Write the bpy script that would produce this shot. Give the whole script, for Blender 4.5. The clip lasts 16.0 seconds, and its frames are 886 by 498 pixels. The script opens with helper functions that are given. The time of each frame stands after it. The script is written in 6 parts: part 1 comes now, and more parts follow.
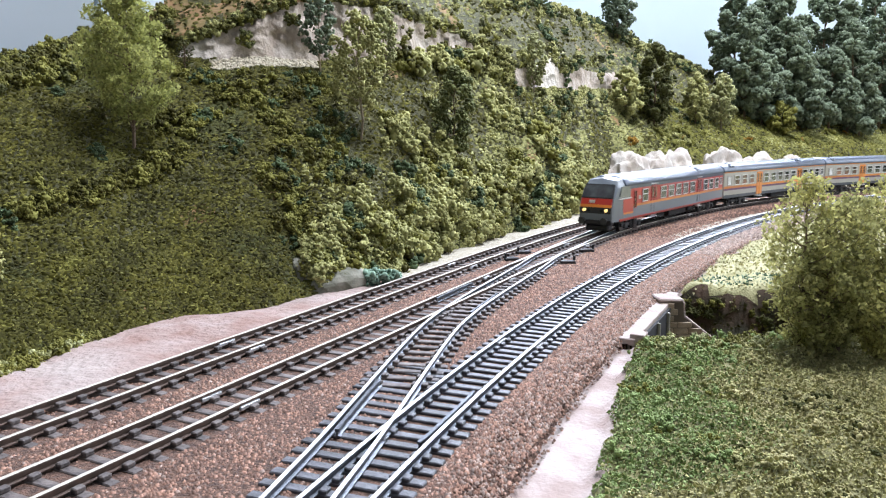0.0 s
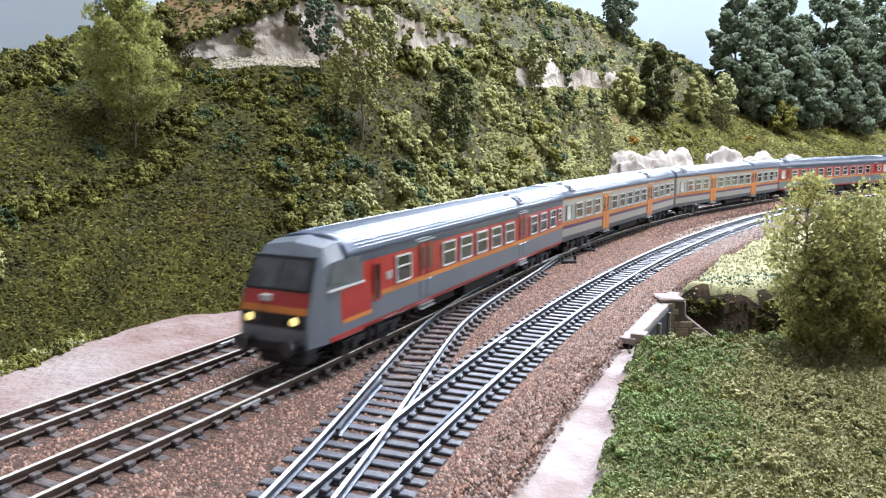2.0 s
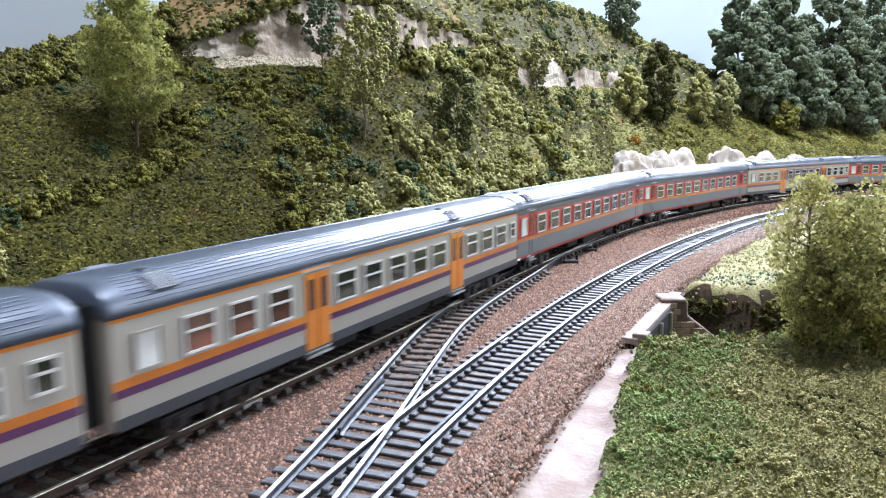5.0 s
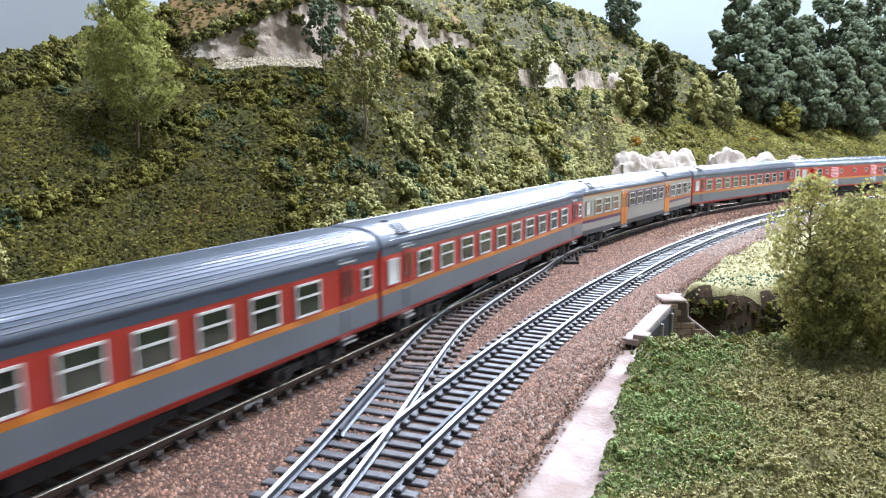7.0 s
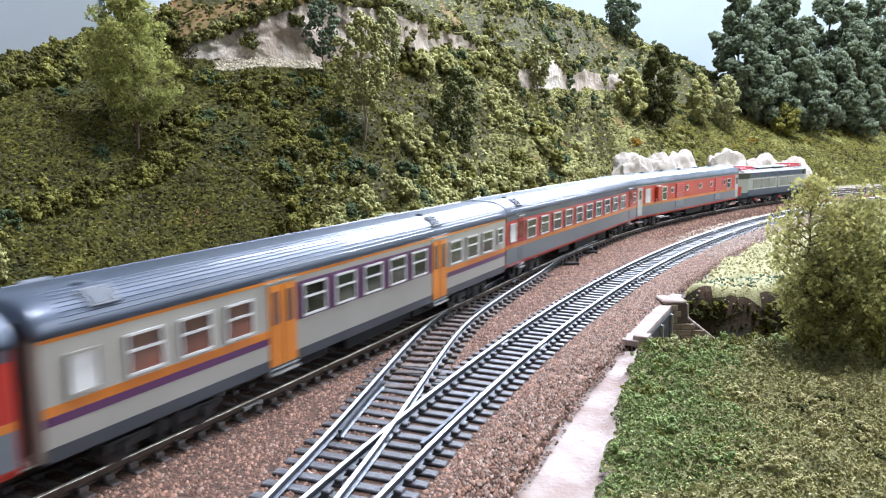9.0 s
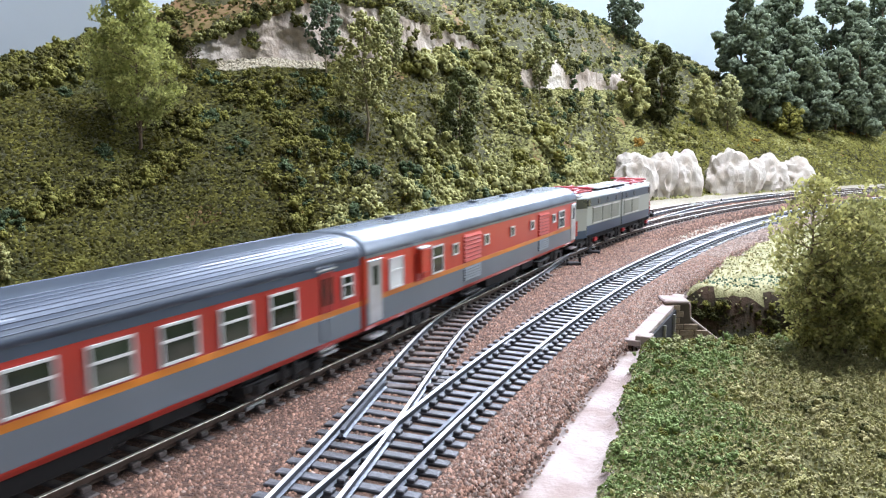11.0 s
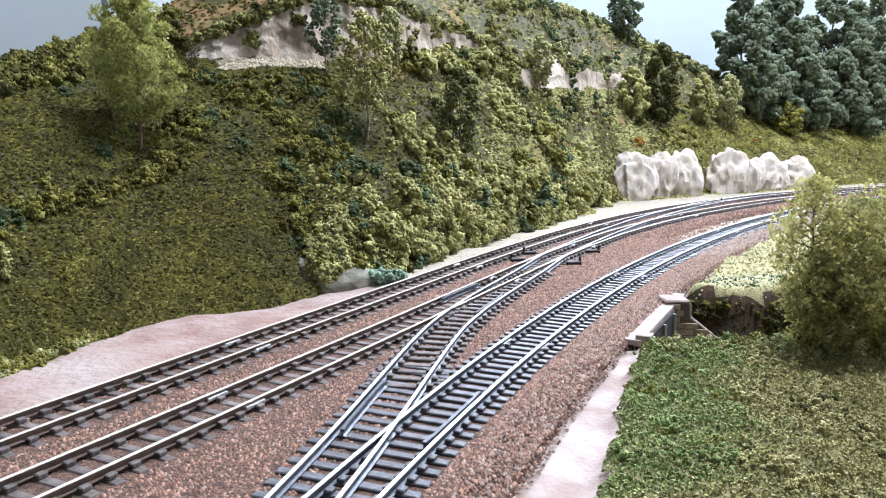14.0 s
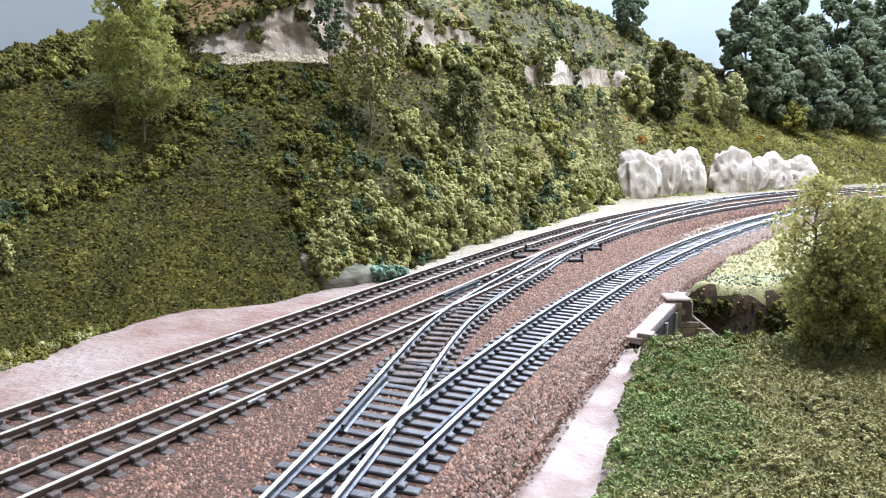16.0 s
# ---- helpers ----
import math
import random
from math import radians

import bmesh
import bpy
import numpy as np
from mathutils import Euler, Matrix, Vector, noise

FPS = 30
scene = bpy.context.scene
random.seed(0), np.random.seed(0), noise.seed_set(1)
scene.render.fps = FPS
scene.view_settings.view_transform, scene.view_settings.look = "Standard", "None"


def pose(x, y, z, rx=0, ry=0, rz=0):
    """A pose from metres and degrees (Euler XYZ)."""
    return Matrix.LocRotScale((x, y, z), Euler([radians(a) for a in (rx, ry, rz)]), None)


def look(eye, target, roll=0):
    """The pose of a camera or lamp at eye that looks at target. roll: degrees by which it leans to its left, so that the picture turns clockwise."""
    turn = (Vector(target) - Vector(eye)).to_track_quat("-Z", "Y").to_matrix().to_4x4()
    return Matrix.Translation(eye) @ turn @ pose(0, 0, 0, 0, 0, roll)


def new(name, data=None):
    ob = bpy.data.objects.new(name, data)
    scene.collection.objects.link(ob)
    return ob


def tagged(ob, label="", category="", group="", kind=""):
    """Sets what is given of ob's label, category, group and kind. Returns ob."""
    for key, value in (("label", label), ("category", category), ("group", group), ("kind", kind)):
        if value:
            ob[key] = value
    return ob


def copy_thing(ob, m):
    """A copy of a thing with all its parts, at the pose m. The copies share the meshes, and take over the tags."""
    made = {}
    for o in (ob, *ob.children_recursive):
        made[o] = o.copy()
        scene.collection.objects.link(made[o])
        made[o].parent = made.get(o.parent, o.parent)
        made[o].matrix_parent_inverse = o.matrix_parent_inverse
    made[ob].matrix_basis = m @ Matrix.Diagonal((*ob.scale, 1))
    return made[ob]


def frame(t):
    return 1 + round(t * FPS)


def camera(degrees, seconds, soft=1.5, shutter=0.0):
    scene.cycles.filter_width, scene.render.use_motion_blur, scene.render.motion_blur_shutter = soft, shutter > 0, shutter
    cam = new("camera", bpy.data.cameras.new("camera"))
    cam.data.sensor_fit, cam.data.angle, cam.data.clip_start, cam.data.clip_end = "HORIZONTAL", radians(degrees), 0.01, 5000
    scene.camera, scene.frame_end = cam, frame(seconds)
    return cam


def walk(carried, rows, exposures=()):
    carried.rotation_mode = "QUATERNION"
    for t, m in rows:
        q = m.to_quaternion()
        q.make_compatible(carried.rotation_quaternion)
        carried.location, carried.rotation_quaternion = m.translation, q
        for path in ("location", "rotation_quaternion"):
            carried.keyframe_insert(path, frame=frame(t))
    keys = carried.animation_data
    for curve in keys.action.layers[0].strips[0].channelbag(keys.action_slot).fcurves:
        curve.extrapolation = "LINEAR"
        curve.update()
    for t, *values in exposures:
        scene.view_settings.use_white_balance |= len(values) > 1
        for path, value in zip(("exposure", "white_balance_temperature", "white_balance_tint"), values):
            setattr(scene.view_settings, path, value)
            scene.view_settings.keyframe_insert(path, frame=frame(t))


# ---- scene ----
cam = camera(61.17, 16.0, soft=1.2, shutter=0.5)


def held(yaw, nod, lean):
    """The camera on its small stand: turned by a few tenths of a degree as it settles."""
    return pose(0, 0, 0.085, 81.12 + nod, 0, yaw) @ pose(0, 0, 0, 0, 0, lean - 0.11)


walk(cam, [(0.0, held(-0.49, 0.03, -0.16)), (1.5, held(-0.46, 0.02, -0.16)), (3.0, held(-0.38, -0.06, -0.13)),
           (4.0, held(-0.33, -0.07, -0.10)), (5.2, held(-0.28, -0.02, -0.09)), (6.5, held(-0.25, 0.02, -0.08)),
           (7.2, held(-0.25, 0.05, -0.08)), (8.0, held(-0.29, 0.12, -0.09)), (9.0, held(-0.25, 0.12, -0.09)),
           (10.2, held(-0.15, 0.12, -0.09)), (11.5, held(-0.05, 0.12, -0.10)), (12.5, held(-0.05, 0.11, -0.10)),
           (14.0, held(-0.06, 0.07, -0.10)), (14.5, held(0.0, 0.04, -0.05)), (15.0, held(0.0, 0.0, 0.0)),
           (15.5, held(0.03, -0.08, 0.12)), (16.0, held(0.10, -0.20, 0.35))])

# ---- light: daylight from room windows plus added fills, bounced by pale walls ----
world = bpy.data.worlds.new("world")
world.use_nodes = True
scene.world = world
sky = world.node_tree.nodes.new("ShaderNodeTexSky")
sky.sky_type, sky.sun_disc = "NISHITA", False
sky.sun_elevation, sky.sun_rotation = radians(40), radians(60)
world.node_tree.links.new(sky.outputs[0], world.node_tree.nodes["Background"].inputs[0])
world.node_tree.nodes["Background"].inputs[1].default_value = 0.1


def daylight_panel(name, eye, target, w, h, watts, colour):
    lamp = bpy.data.lights.new(name, "AREA")
    lamp.shape, lamp.size, lamp.size_y, lamp.energy, lamp.color = "RECTANGLE", w, h, watts, colour
    ob = new(name, lamp)
    ob.matrix_world = look(eye, target)
    return ob


daylight_panel("daylight_area", (0.75, 2.86, 1.40), (0.15, 0.6, 0.1), 2.2, 1.0, 165, (0.79, 0.88, 1.08))
daylight_panel("daylight_area", (2.78, 1.05, 1.15), (0.4, 1.0, 0.1), 1.8, 1.3, 31, (0.86, 0.92, 1.03))
# Weak fill added behind the camera, with an assumed window for it.
daylight_panel("daylight_area", (0.6, -3.45, 1.2), (0.2, 0.6, 0.1), 2.2, 1.2, 4, (0.88, 0.925, 1.0))
# Added overhead light that brightens the ground; no roof window is known.
daylight_panel("overhead_fill", (0.50, 0.62, 2.03), (0.50, 0.62, 0.0), 0.9, 0.8, 54, (0.86, 0.905, 1.03))
scene.view_settings.exposure = 0.64


# ---- materials ----
def mat(name, colour, rough=0.7, metal=0.0, colour2=None, scale=200.0, bump=0.0, bump_scale=None, fine=None, spread=0.5,
        vary=0.0, island=0.0, coat=0.0, blotch=None, depth=0.001, through_light=0.0):
    """A surface with a base colour, broken by noise at two sizes, and a fine relief."""
    m = bpy.data.materials.new(name)
    m.use_nodes = True
    nt = m.node_tree
    n, ln = nt.nodes, nt.links.new
    b = n["Principled BSDF"]
    b.inputs["Roughness"].default_value, b.inputs["Metallic"].default_value = rough, metal
    b.inputs["Coat Weight"].default_value = coat
    pos = n.new("ShaderNodeTexCoord").outputs["Object"]
    c2 = colour2 or tuple(0.72 * c for c in colour)

    def tex(sc, detail=4.0):
        t = n.new("ShaderNodeTexNoise")
        t.inputs["Scale"].default_value, t.inputs["Detail"].default_value = sc, detail
        ln(pos, t.inputs["Vector"])
        return t.outputs["Fac"]

    ramp = n.new("ShaderNodeValToRGB")
    e = ramp.color_ramp.elements
    e[0].position, e[1].position = 0.5 - spread / 4, 0.5 + spread / 4
    e[0].color, e[1].color = (*c2, 1), (*colour, 1)
    ln(tex(scale), ramp.inputs[0])
    out = ramp.outputs[0]
    if fine or blotch:
        col, sc = (fine or blotch), (scale * 5 if fine else scale / 6)
        mx = n.new("ShaderNodeMix")
        mx.data_type = "RGBA"
        r2 = n.new("ShaderNodeValToRGB")
        r2.color_ramp.elements[0].position, r2.color_ramp.elements[1].position = 0.5, 0.68
        ln(tex(sc), r2.inputs[0])
        ln(r2.outputs[0], mx.inputs[0])
        ln(out, mx.inputs[6])
        mx.inputs[7].default_value = (*col, 1)
        out = mx.outputs[2]
    if vary or island:
        hsv = n.new("ShaderNodeHueSaturation")
        src = n.new("ShaderNodeNewGeometry").outputs["Random Per Island"] if island else n.new("ShaderNodeObjectInfo").outputs["Random"]
        mr = n.new("ShaderNodeMapRange")
        k = island or vary
        mr.inputs["To Min"].default_value, mr.inputs["To Max"].default_value = 1 - k, 1 + k
        ln(src, mr.inputs["Value"])
        ln(mr.outputs[0], hsv.inputs["Value"])
        ln(out, hsv.inputs["Color"])
        out = hsv.outputs[0]
    ln(out, b.inputs["Base Color"])
    if bump:
        bp = n.new("ShaderNodeBump")
        bp.inputs["Strength"].default_value, bp.inputs["Distance"].default_value = bump, depth
        ln(tex(bump_scale or scale * 3, 6.0), bp.inputs["Height"])
        ln(bp.outputs[0], b.inputs["Normal"])
    if through_light:
        tr, ms = n.new("ShaderNodeBsdfTranslucent"), n.new("ShaderNodeMixShader")
        ln(out, tr.inputs["Color"])
        ms.inputs[0].default_value = through_light
        ln(b.outputs[0], ms.inputs[1])
        ln(tr.outputs[0], ms.inputs[2])
        ln(ms.outputs[0], n["Material Output"].inputs["Surface"])
    return m


def glow(name, colour, strength):
    m = mat(name, colour)
    b = m.node_tree.nodes["Principled BSDF"]
    b.inputs["Emission Color"].default_value = (*colour, 1)
    b.inputs["Emission Strength"].default_value = strength
    return m


M_WALL = mat("backdrop_paint", (0.57, 0.66, 0.73), 0.8, colour2=(0.53, 0.62, 0.70), scale=3, bump=0.05, bump_scale=400)
M_ROOM = mat("room_paint", (0.36, 0.36, 0.35), 0.9, scale=5)
M_BASE = mat("plaster_base", (0.38, 0.30, 0.25), 0.9, colour2=(0.30, 0.22, 0.18), scale=60, bump=0.5)
M_SAND = mat("pink_plaster", (0.33, 0.25, 0.225), 0.9, colour2=(0.25, 0.155, 0.13), scale=55, bump=0.9, bump_scale=250, depth=0.002, blotch=(0.38, 0.325, 0.30))
M_PLASTER = mat("white_plaster", (0.41, 0.345, 0.32), 0.85, colour2=(0.29, 0.215, 0.19), scale=70, bump=0.6, bump_scale=500)
M_CREAM = mat("cream_sand", (0.42, 0.385, 0.31), 0.95, colour2=(0.31, 0.275, 0.21), scale=250, bump=0.6, bump_scale=1500)
M_EARTH = mat("hill_turf", (0.062, 0.058, 0.018), 0.95, colour2=(0.03, 0.03, 0.009), scale=160, bump=0.9, bump_scale=900, fine=(0.12, 0.115, 0.04))
M_SOIL = mat("bare_soil", (0.26, 0.15, 0.07), 0.95, colour2=(0.16, 0.12, 0.04), scale=90, bump=0.6)
M_CLIFF = mat("cliff_rock", (0.47, 0.40, 0.335), 0.9, colour2=(0.30, 0.24, 0.19), scale=55, bump=1.0, bump_scale=110, depth=0.004, blotch=(0.55, 0.50, 0.44))
M_ROCK = mat("chalk_rock", (0.63, 0.59, 0.545), 0.9, colour2=(0.50, 0.44, 0.38), scale=45, bump=0.8, bump_scale=120, depth=0.002)
M_BOULDER = mat("grey_boulder", (0.27, 0.26, 0.21), 0.85, colour2=(0.13, 0.13, 0.095), scale=80, bump=0.7)
M_BALLAST_BED = mat("ballast_bed", (0.135, 0.074, 0.050), 0.95, colour2=(0.060, 0.034, 0.025), scale=500, bump=1.0, bump_scale=1200)
M_BALLAST = mat("ballast_stone", (0.265, 0.152, 0.108), 0.9, colour2=(0.16, 0.088, 0.062), scale=300, island=0.62)
M_BALLAST_GREY = mat("grey_ballast_stone", (0.32, 0.245, 0.205), 0.9, colour2=(0.21, 0.15, 0.12), scale=300, island=0.45)
M_SLEEPER = mat("dark_sleeper", (0.088, 0.090, 0.102), 0.5, colour2=(0.045, 0.046, 0.053), scale=300, vary=0.3, bump=0.3)
M_SLEEPER_OLD = mat("weathered_sleeper", (0.15, 0.125, 0.115), 0.7, colour2=(0.07, 0.058, 0.055), scale=300, vary=0.3, bump=0.3)
M_RAIL_SIDE = mat("rusty_rail_side", (0.10, 0.065, 0.05), 0.6, 0.3, scale=400)
M_RAIL_SIDE_NEW = mat("dark_rail_side", (0.10, 0.11, 0.13), 0.45, 0.6, scale=400)
M_RAIL_TOP = mat("worn_rail_top", (0.78, 0.73, 0.64), 0.42, 0.55, scale=500, colour2=(0.6, 0.55, 0.47))
M_RAIL_TOP_NEW = mat("bright_rail_top", (0.92, 0.92, 0.92), 0.34, 0.4, scale=500, colour2=(0.72, 0.74, 0.77))
M_BLACK = mat("black_plastic", (0.012, 0.012, 0.014), 0.6, scale=300)
M_UNDER = mat("underframe_grey", (0.008, 0.008, 0.009), 0.9, scale=300)
M_RED = mat("red_paint", (0.41, 0.026, 0.018), 0.33, scale=20, colour2=(0.32, 0.024, 0.014), coat=0.2)
M_RED_VAN = mat("bright_red_paint", (0.50, 0.040, 0.018), 0.33, scale=20, colour2=(0.45, 0.034, 0.016), coat=0.2)
M_GREY = mat("grey_paint", (0.138, 0.158, 0.180), 0.33, scale=20, colour2=(0.12, 0.138, 0.158), coat=0.2)
M_ORANGE = mat("orange_paint", (0.50, 0.155, 0.018), 0.35, scale=20, coat=0.2, colour2=(0.70, 0.23, 0.025))
M_VIOLET = mat("violet_paint", (0.10, 0.03, 0.10), 0.35, scale=20)
M_CREAM_P = mat("light_grey_paint", (0.355, 0.338, 0.303), 0.35, scale=20, colour2=(0.32, 0.305, 0.272), coat=0.2)
M_MAROON = mat("maroon_door", (0.33, 0.025, 0.02), 0.4, scale=20)
M_ROOF = mat("roof_grey_blue", (0.060, 0.080, 0.118), 0.42, 0.3, scale=30, colour2=(0.05, 0.068, 0.10), coat=0.3)
M_ROOF_SILVER = mat("silver_roof", (0.18, 0.215, 0.265), 0.26, 0.2, scale=30)
M_WHITE = mat("white_frame", (0.64, 0.64, 0.63), 0.4, scale=50, colour2=(0.56, 0.56, 0.55))
M_PANE = mat("window_pane", (0.055, 0.060, 0.046), 0.08, scale=60, colour2=(0.02, 0.028, 0.02), vary=0.6)
M_PANE_SEAT = mat("window_pane_seats", (0.17, 0.07, 0.05), 0.1, scale=60, colour2=(0.07, 0.05, 0.045), vary=0.5)
M_FROST = mat("frosted_pane", (0.72, 0.73, 0.72), 0.3, scale=60)
M_SCREEN = mat("cab_screen", (0.025, 0.027, 0.03), 0.1, scale=50)
# Windscreen colour lifted above the dark glass to paint in its reflection.
M_CAB_SCREEN = mat("windscreen_reflection", (0.075, 0.08, 0.082), 0.1, scale=90, colour2=(0.035, 0.037, 0.04))
M_SILL = mat("slate_sill_paint", (0.055, 0.062, 0.075), 0.4, scale=20)
# Side glass painted light grey in place of what it reflects.
M_CAB_GLASS = mat("cab_glass_reflection", (0.17, 0.18, 0.18), 0.12, scale=60, colour2=(0.11, 0.12, 0.12))
M_BLUE = mat("dark_blue_paint", (0.009, 0.036, 0.082), 0.35, scale=20, coat=0.2)
M_PEARL = mat("pearl_grey_paint", (0.31, 0.33, 0.295), 0.35, scale=20, coat=0.2, colour2=(0.28, 0.30, 0.265))
M_GRILLE = mat("grille_grey", (0.25, 0.26, 0.215), 0.45, scale=50)
M_LOCO_ROOF = mat("loco_roof", (0.42, 0.45, 0.44), 0.4, scale=30)
M_PANTO = mat("red_pantograph", (0.45, 0.02, 0.03), 0.4, scale=60)
M_SILVER = mat("silver_step", (0.62, 0.63, 0.64), 0.35, 0.7, scale=80)
M_LAMP = glow("headlight", (1.0, 0.78, 0.30), 0.8)
M_BUFFER = mat("buffer_steel", (0.07, 0.07, 0.07), 0.4, 0.6, scale=100)
M_BRICK = mat("buff_brick", (0.46, 0.37, 0.29), 0.9, colour2=(0.33, 0.255, 0.19), scale=300, vary=0.18, bump=0.4)
M_MORTAR = mat("mortar", (0.16, 0.13, 0.105), 0.95, scale=200)


# ---- helpers ----
def mesh_of(name, verts, faces, mats, idx=None, smooth=False):
    me = bpy.data.meshes.new(name)
    me.from_pydata([tuple(v) for v in verts] if not isinstance(verts, np.ndarray) else verts.tolist(), [], faces if not isinstance(faces, np.ndarray) else faces.tolist())
    for m in (mats if isinstance(mats, (list, tuple)) else [mats]):
        me.materials.append(m)
    if idx is not None:
        me.polygons.foreach_set("material_index", np.asarray(idx, dtype=np.int32))
    if smooth:
        me.polygons.foreach_set("use_smooth", np.ones(len(me.polygons), dtype=bool))
    me.update()
    return me


def put(name, me, parent=None, label="", at=None):
    ob = new(name, me)
    if parent:
        ob.parent = parent
    if at is not None:
        ob.matrix_basis = at
    if label:
        ob["label"] = label
    return ob


def part(name, bm, material, parent, label="", smooth=False):
    """Links a bmesh as one mesh object under a thing or under a part."""
    me = bpy.data.meshes.new(name)
    bm.to_mesh(me)
    bm.free()
    for m in (material if isinstance(material, (list, tuple)) else [material]):
        me.materials.append(m)
    if smooth:
        me.polygons.foreach_set("use_smooth", np.ones(len(me.polygons), dtype=bool))
    return put(name, me, parent, label)


def box(bm, x0, x1, y0, y1, z0, z1, bevel=0.0):
    r = bmesh.ops.create_cube(bm, size=1.0)["verts"]
    bmesh.ops.transform(bm, verts=r, matrix=Matrix.LocRotScale(((x0 + x1) / 2, (y0 + y1) / 2, (z0 + z1) / 2), None, (abs(x1 - x0), abs(y1 - y0), abs(z1 - z0))))
    if bevel:
        es = list({e for v in r for e in v.link_edges})
        bmesh.ops.bevel(bm, geom=es, offset=bevel, segments=1, affect="EDGES")


def boxed(name, dims, material, parent, label="", bevel=0.0):
    bm = bmesh.new()
    box(bm, *dims, bevel)
    return part(name, bm, material, parent, label)


def rod(bm, a, b, r, seg=6, r2=None):
    a, b = Vector(a), Vector(b)
    d = b - a
    m = Matrix.Translation((a + b) / 2) @ d.to_track_quat("Z", "Y").to_matrix().to_4x4()
    bmesh.ops.create_cone(bm, cap_ends=True, segments=seg, radius1=r, radius2=r if r2 is None else r2, depth=d.length, matrix=m)


def thing(name, label, category, group="", at=None):
    ob = tagged(new(name), label, category, group)
    ob.empty_display_size = 0.02
    if at is not None:
        ob.matrix_basis = at
    return ob


def fbm(p, freq, octaves=4):
    """Smooth noise in -1..1 at an array of points (numpy value noise)."""
    p = np.asarray(p, float) * freq
    out, amp, tot = np.zeros(len(p)), 1.0, 0.0
    for o in range(octaves):
        q = np.floor(p).astype(np.int64)
        f = p - q
        f = f * f * (3 - 2 * f)
        acc = np.zeros(len(p))
        for c in range(8):
            d = np.array([c & 1, c >> 1 & 1, c >> 2 & 1])
            k = q + d
            hsh = (k[:, 0] * 73856093) ^ (k[:, 1] * 19349663) ^ (k[:, 2] * 83492791) ^ (o * 2654435)
            hsh = (hsh ^ (hsh >> 13)) * 1274126177 & 0x7FFFFFFF
            val = (hsh % 65536) / 32768.0 - 1
            w = np.prod(np.where(d, f, 1 - f), axis=1)
            acc += w * val
        out += amp * acc
        tot += amp
        amp *= 0.5
        p = p * 2.03 + 11.7
    return out / tot


# ---- the lie of the tracks: curvature along each centre line; z = 0 is the top of the rails ----
S = np.arange(-3.4, 3.801, 0.005)


def centre_line(x0, y0, heading, bends):
    k = np.interp(S, [0.1, 0.45, 0.8, 1.1, 1.5, 1.8], list(bends) + [1.25, 1.45])
    k = np.where(S < -0.35, 0.0, k)
    hd = np.concatenate([[0], np.cumsum((k[1:] + k[:-1]) / 2 * 0.005)])
    i0 = int(np.argmin(abs(S)))
    hd = hd - hd[i0] + heading
    dx, dy = np.sin(hd) * 0.005, np.cos(hd) * 0.005
    x = np.concatenate([[0], np.cumsum((dx[1:] + dx[:-1]) / 2)])
    y = np.concatenate([[0], np.cumsum((dy[1:] + dy[:-1]) / 2)])
    return np.stack([x - x[i0] + x0, y - y[i0] + y0], 1)


TRACK_A = centre_line(-0.0584, 0.3458, 0.4812, (0.0561, 0.6863, 0.807, 0.6702))
TRACK_B = centre_line(-0.0593, 0.2543, 0.4831, (-0.1039, 0.7702, 0.5829, 0.8824))
TRACK_C = centre_line(0.0069, 0.2417, 0.4104, (0.5295, 0.4729, 0.689, 0.9741))


def at_s(line, s):
    return np.array([np.interp(s, S, line[:, 0]), np.interp(s, S, line[:, 1])])


def stretch(line, a, b):
    return line[(S >= a) & (S <= b)]


def resample(path, step):
    path = np.asarray(path, float)
    d = np.concatenate([[0], np.cumsum(np.hypot(*np.diff(path, axis=0).T))])
    t = np.arange(0, d[-1], step)
    return np.stack([np.interp(t, d, path[:, 0]), np.interp(t, d, path[:, 1])], 1)


def normals(path):
    d = np.gradient(path, axis=0)
    d /= np.hypot(d[:, 0], d[:, 1])[:, None]
    return np.stack([-d[:, 1], d[:, 0]], 1)


def smooth_path(points, step=0.005):
    """A curve through the points (Catmull-Rom)."""
    p = np.array([2 * np.array(points[0]) - points[1], *points, 2 * np.array(points[-1]) - points[-2]], float)
    out = []
    for i in range(1, len(p) - 2):
        for t in np.linspace(0, 1, 24, endpoint=False):
            out.append(0.5 * (2 * p[i] + (p[i + 1] - p[i - 1]) * t + (2 * p[i - 1] - 5 * p[i] + 4 * p[i + 1] - p[i + 2]) * t * t
                              + (3 * p[i] - p[i - 1] - 3 * p[i + 1] + p[i + 2]) * t ** 3))
    out.append(p[-2])
    return resample(out, step)


PROFILE = [(0.00055, 0.0), (0.00062, -0.00015), (0.00062, -0.0007), (0.00018, -0.0009), (0.00018, -0.0020), (0.001, -0.0023), (0.001, -0.0026)]
PROFILE = PROFILE + [(-a, b) for a, b in reversed(PROFILE)]


def rail_mesh(path, side_mat, top_mat, lift=0.0, tips=True):
    path = np.asarray(path)
    nrm = normals(path)
    k = len(PROFILE)
    verts = np.concatenate([np.c_[path - nrm * a, np.full(len(path), b + lift)][:, None, :] for a, b in PROFILE], axis=1).reshape(-1, 3)
    faces, idx = [], []
    for i in range(len(path) - 1):
        for j in range(k):
            j2 = (j + 1) % k
            faces.append((i * k + j, i * k + j2, (i + 1) * k + j2, (i + 1) * k + j))
            idx.append(1 if j in (0, k - 1, k - 2) else 0)
    faces += [tuple(range(k - 1, -1, -1)), tuple((len(path) - 1) * k + j for j in range(k))]
    idx += [0, 0]
    return mesh_of("rail", verts, faces, [side_mat, top_mat], idx)


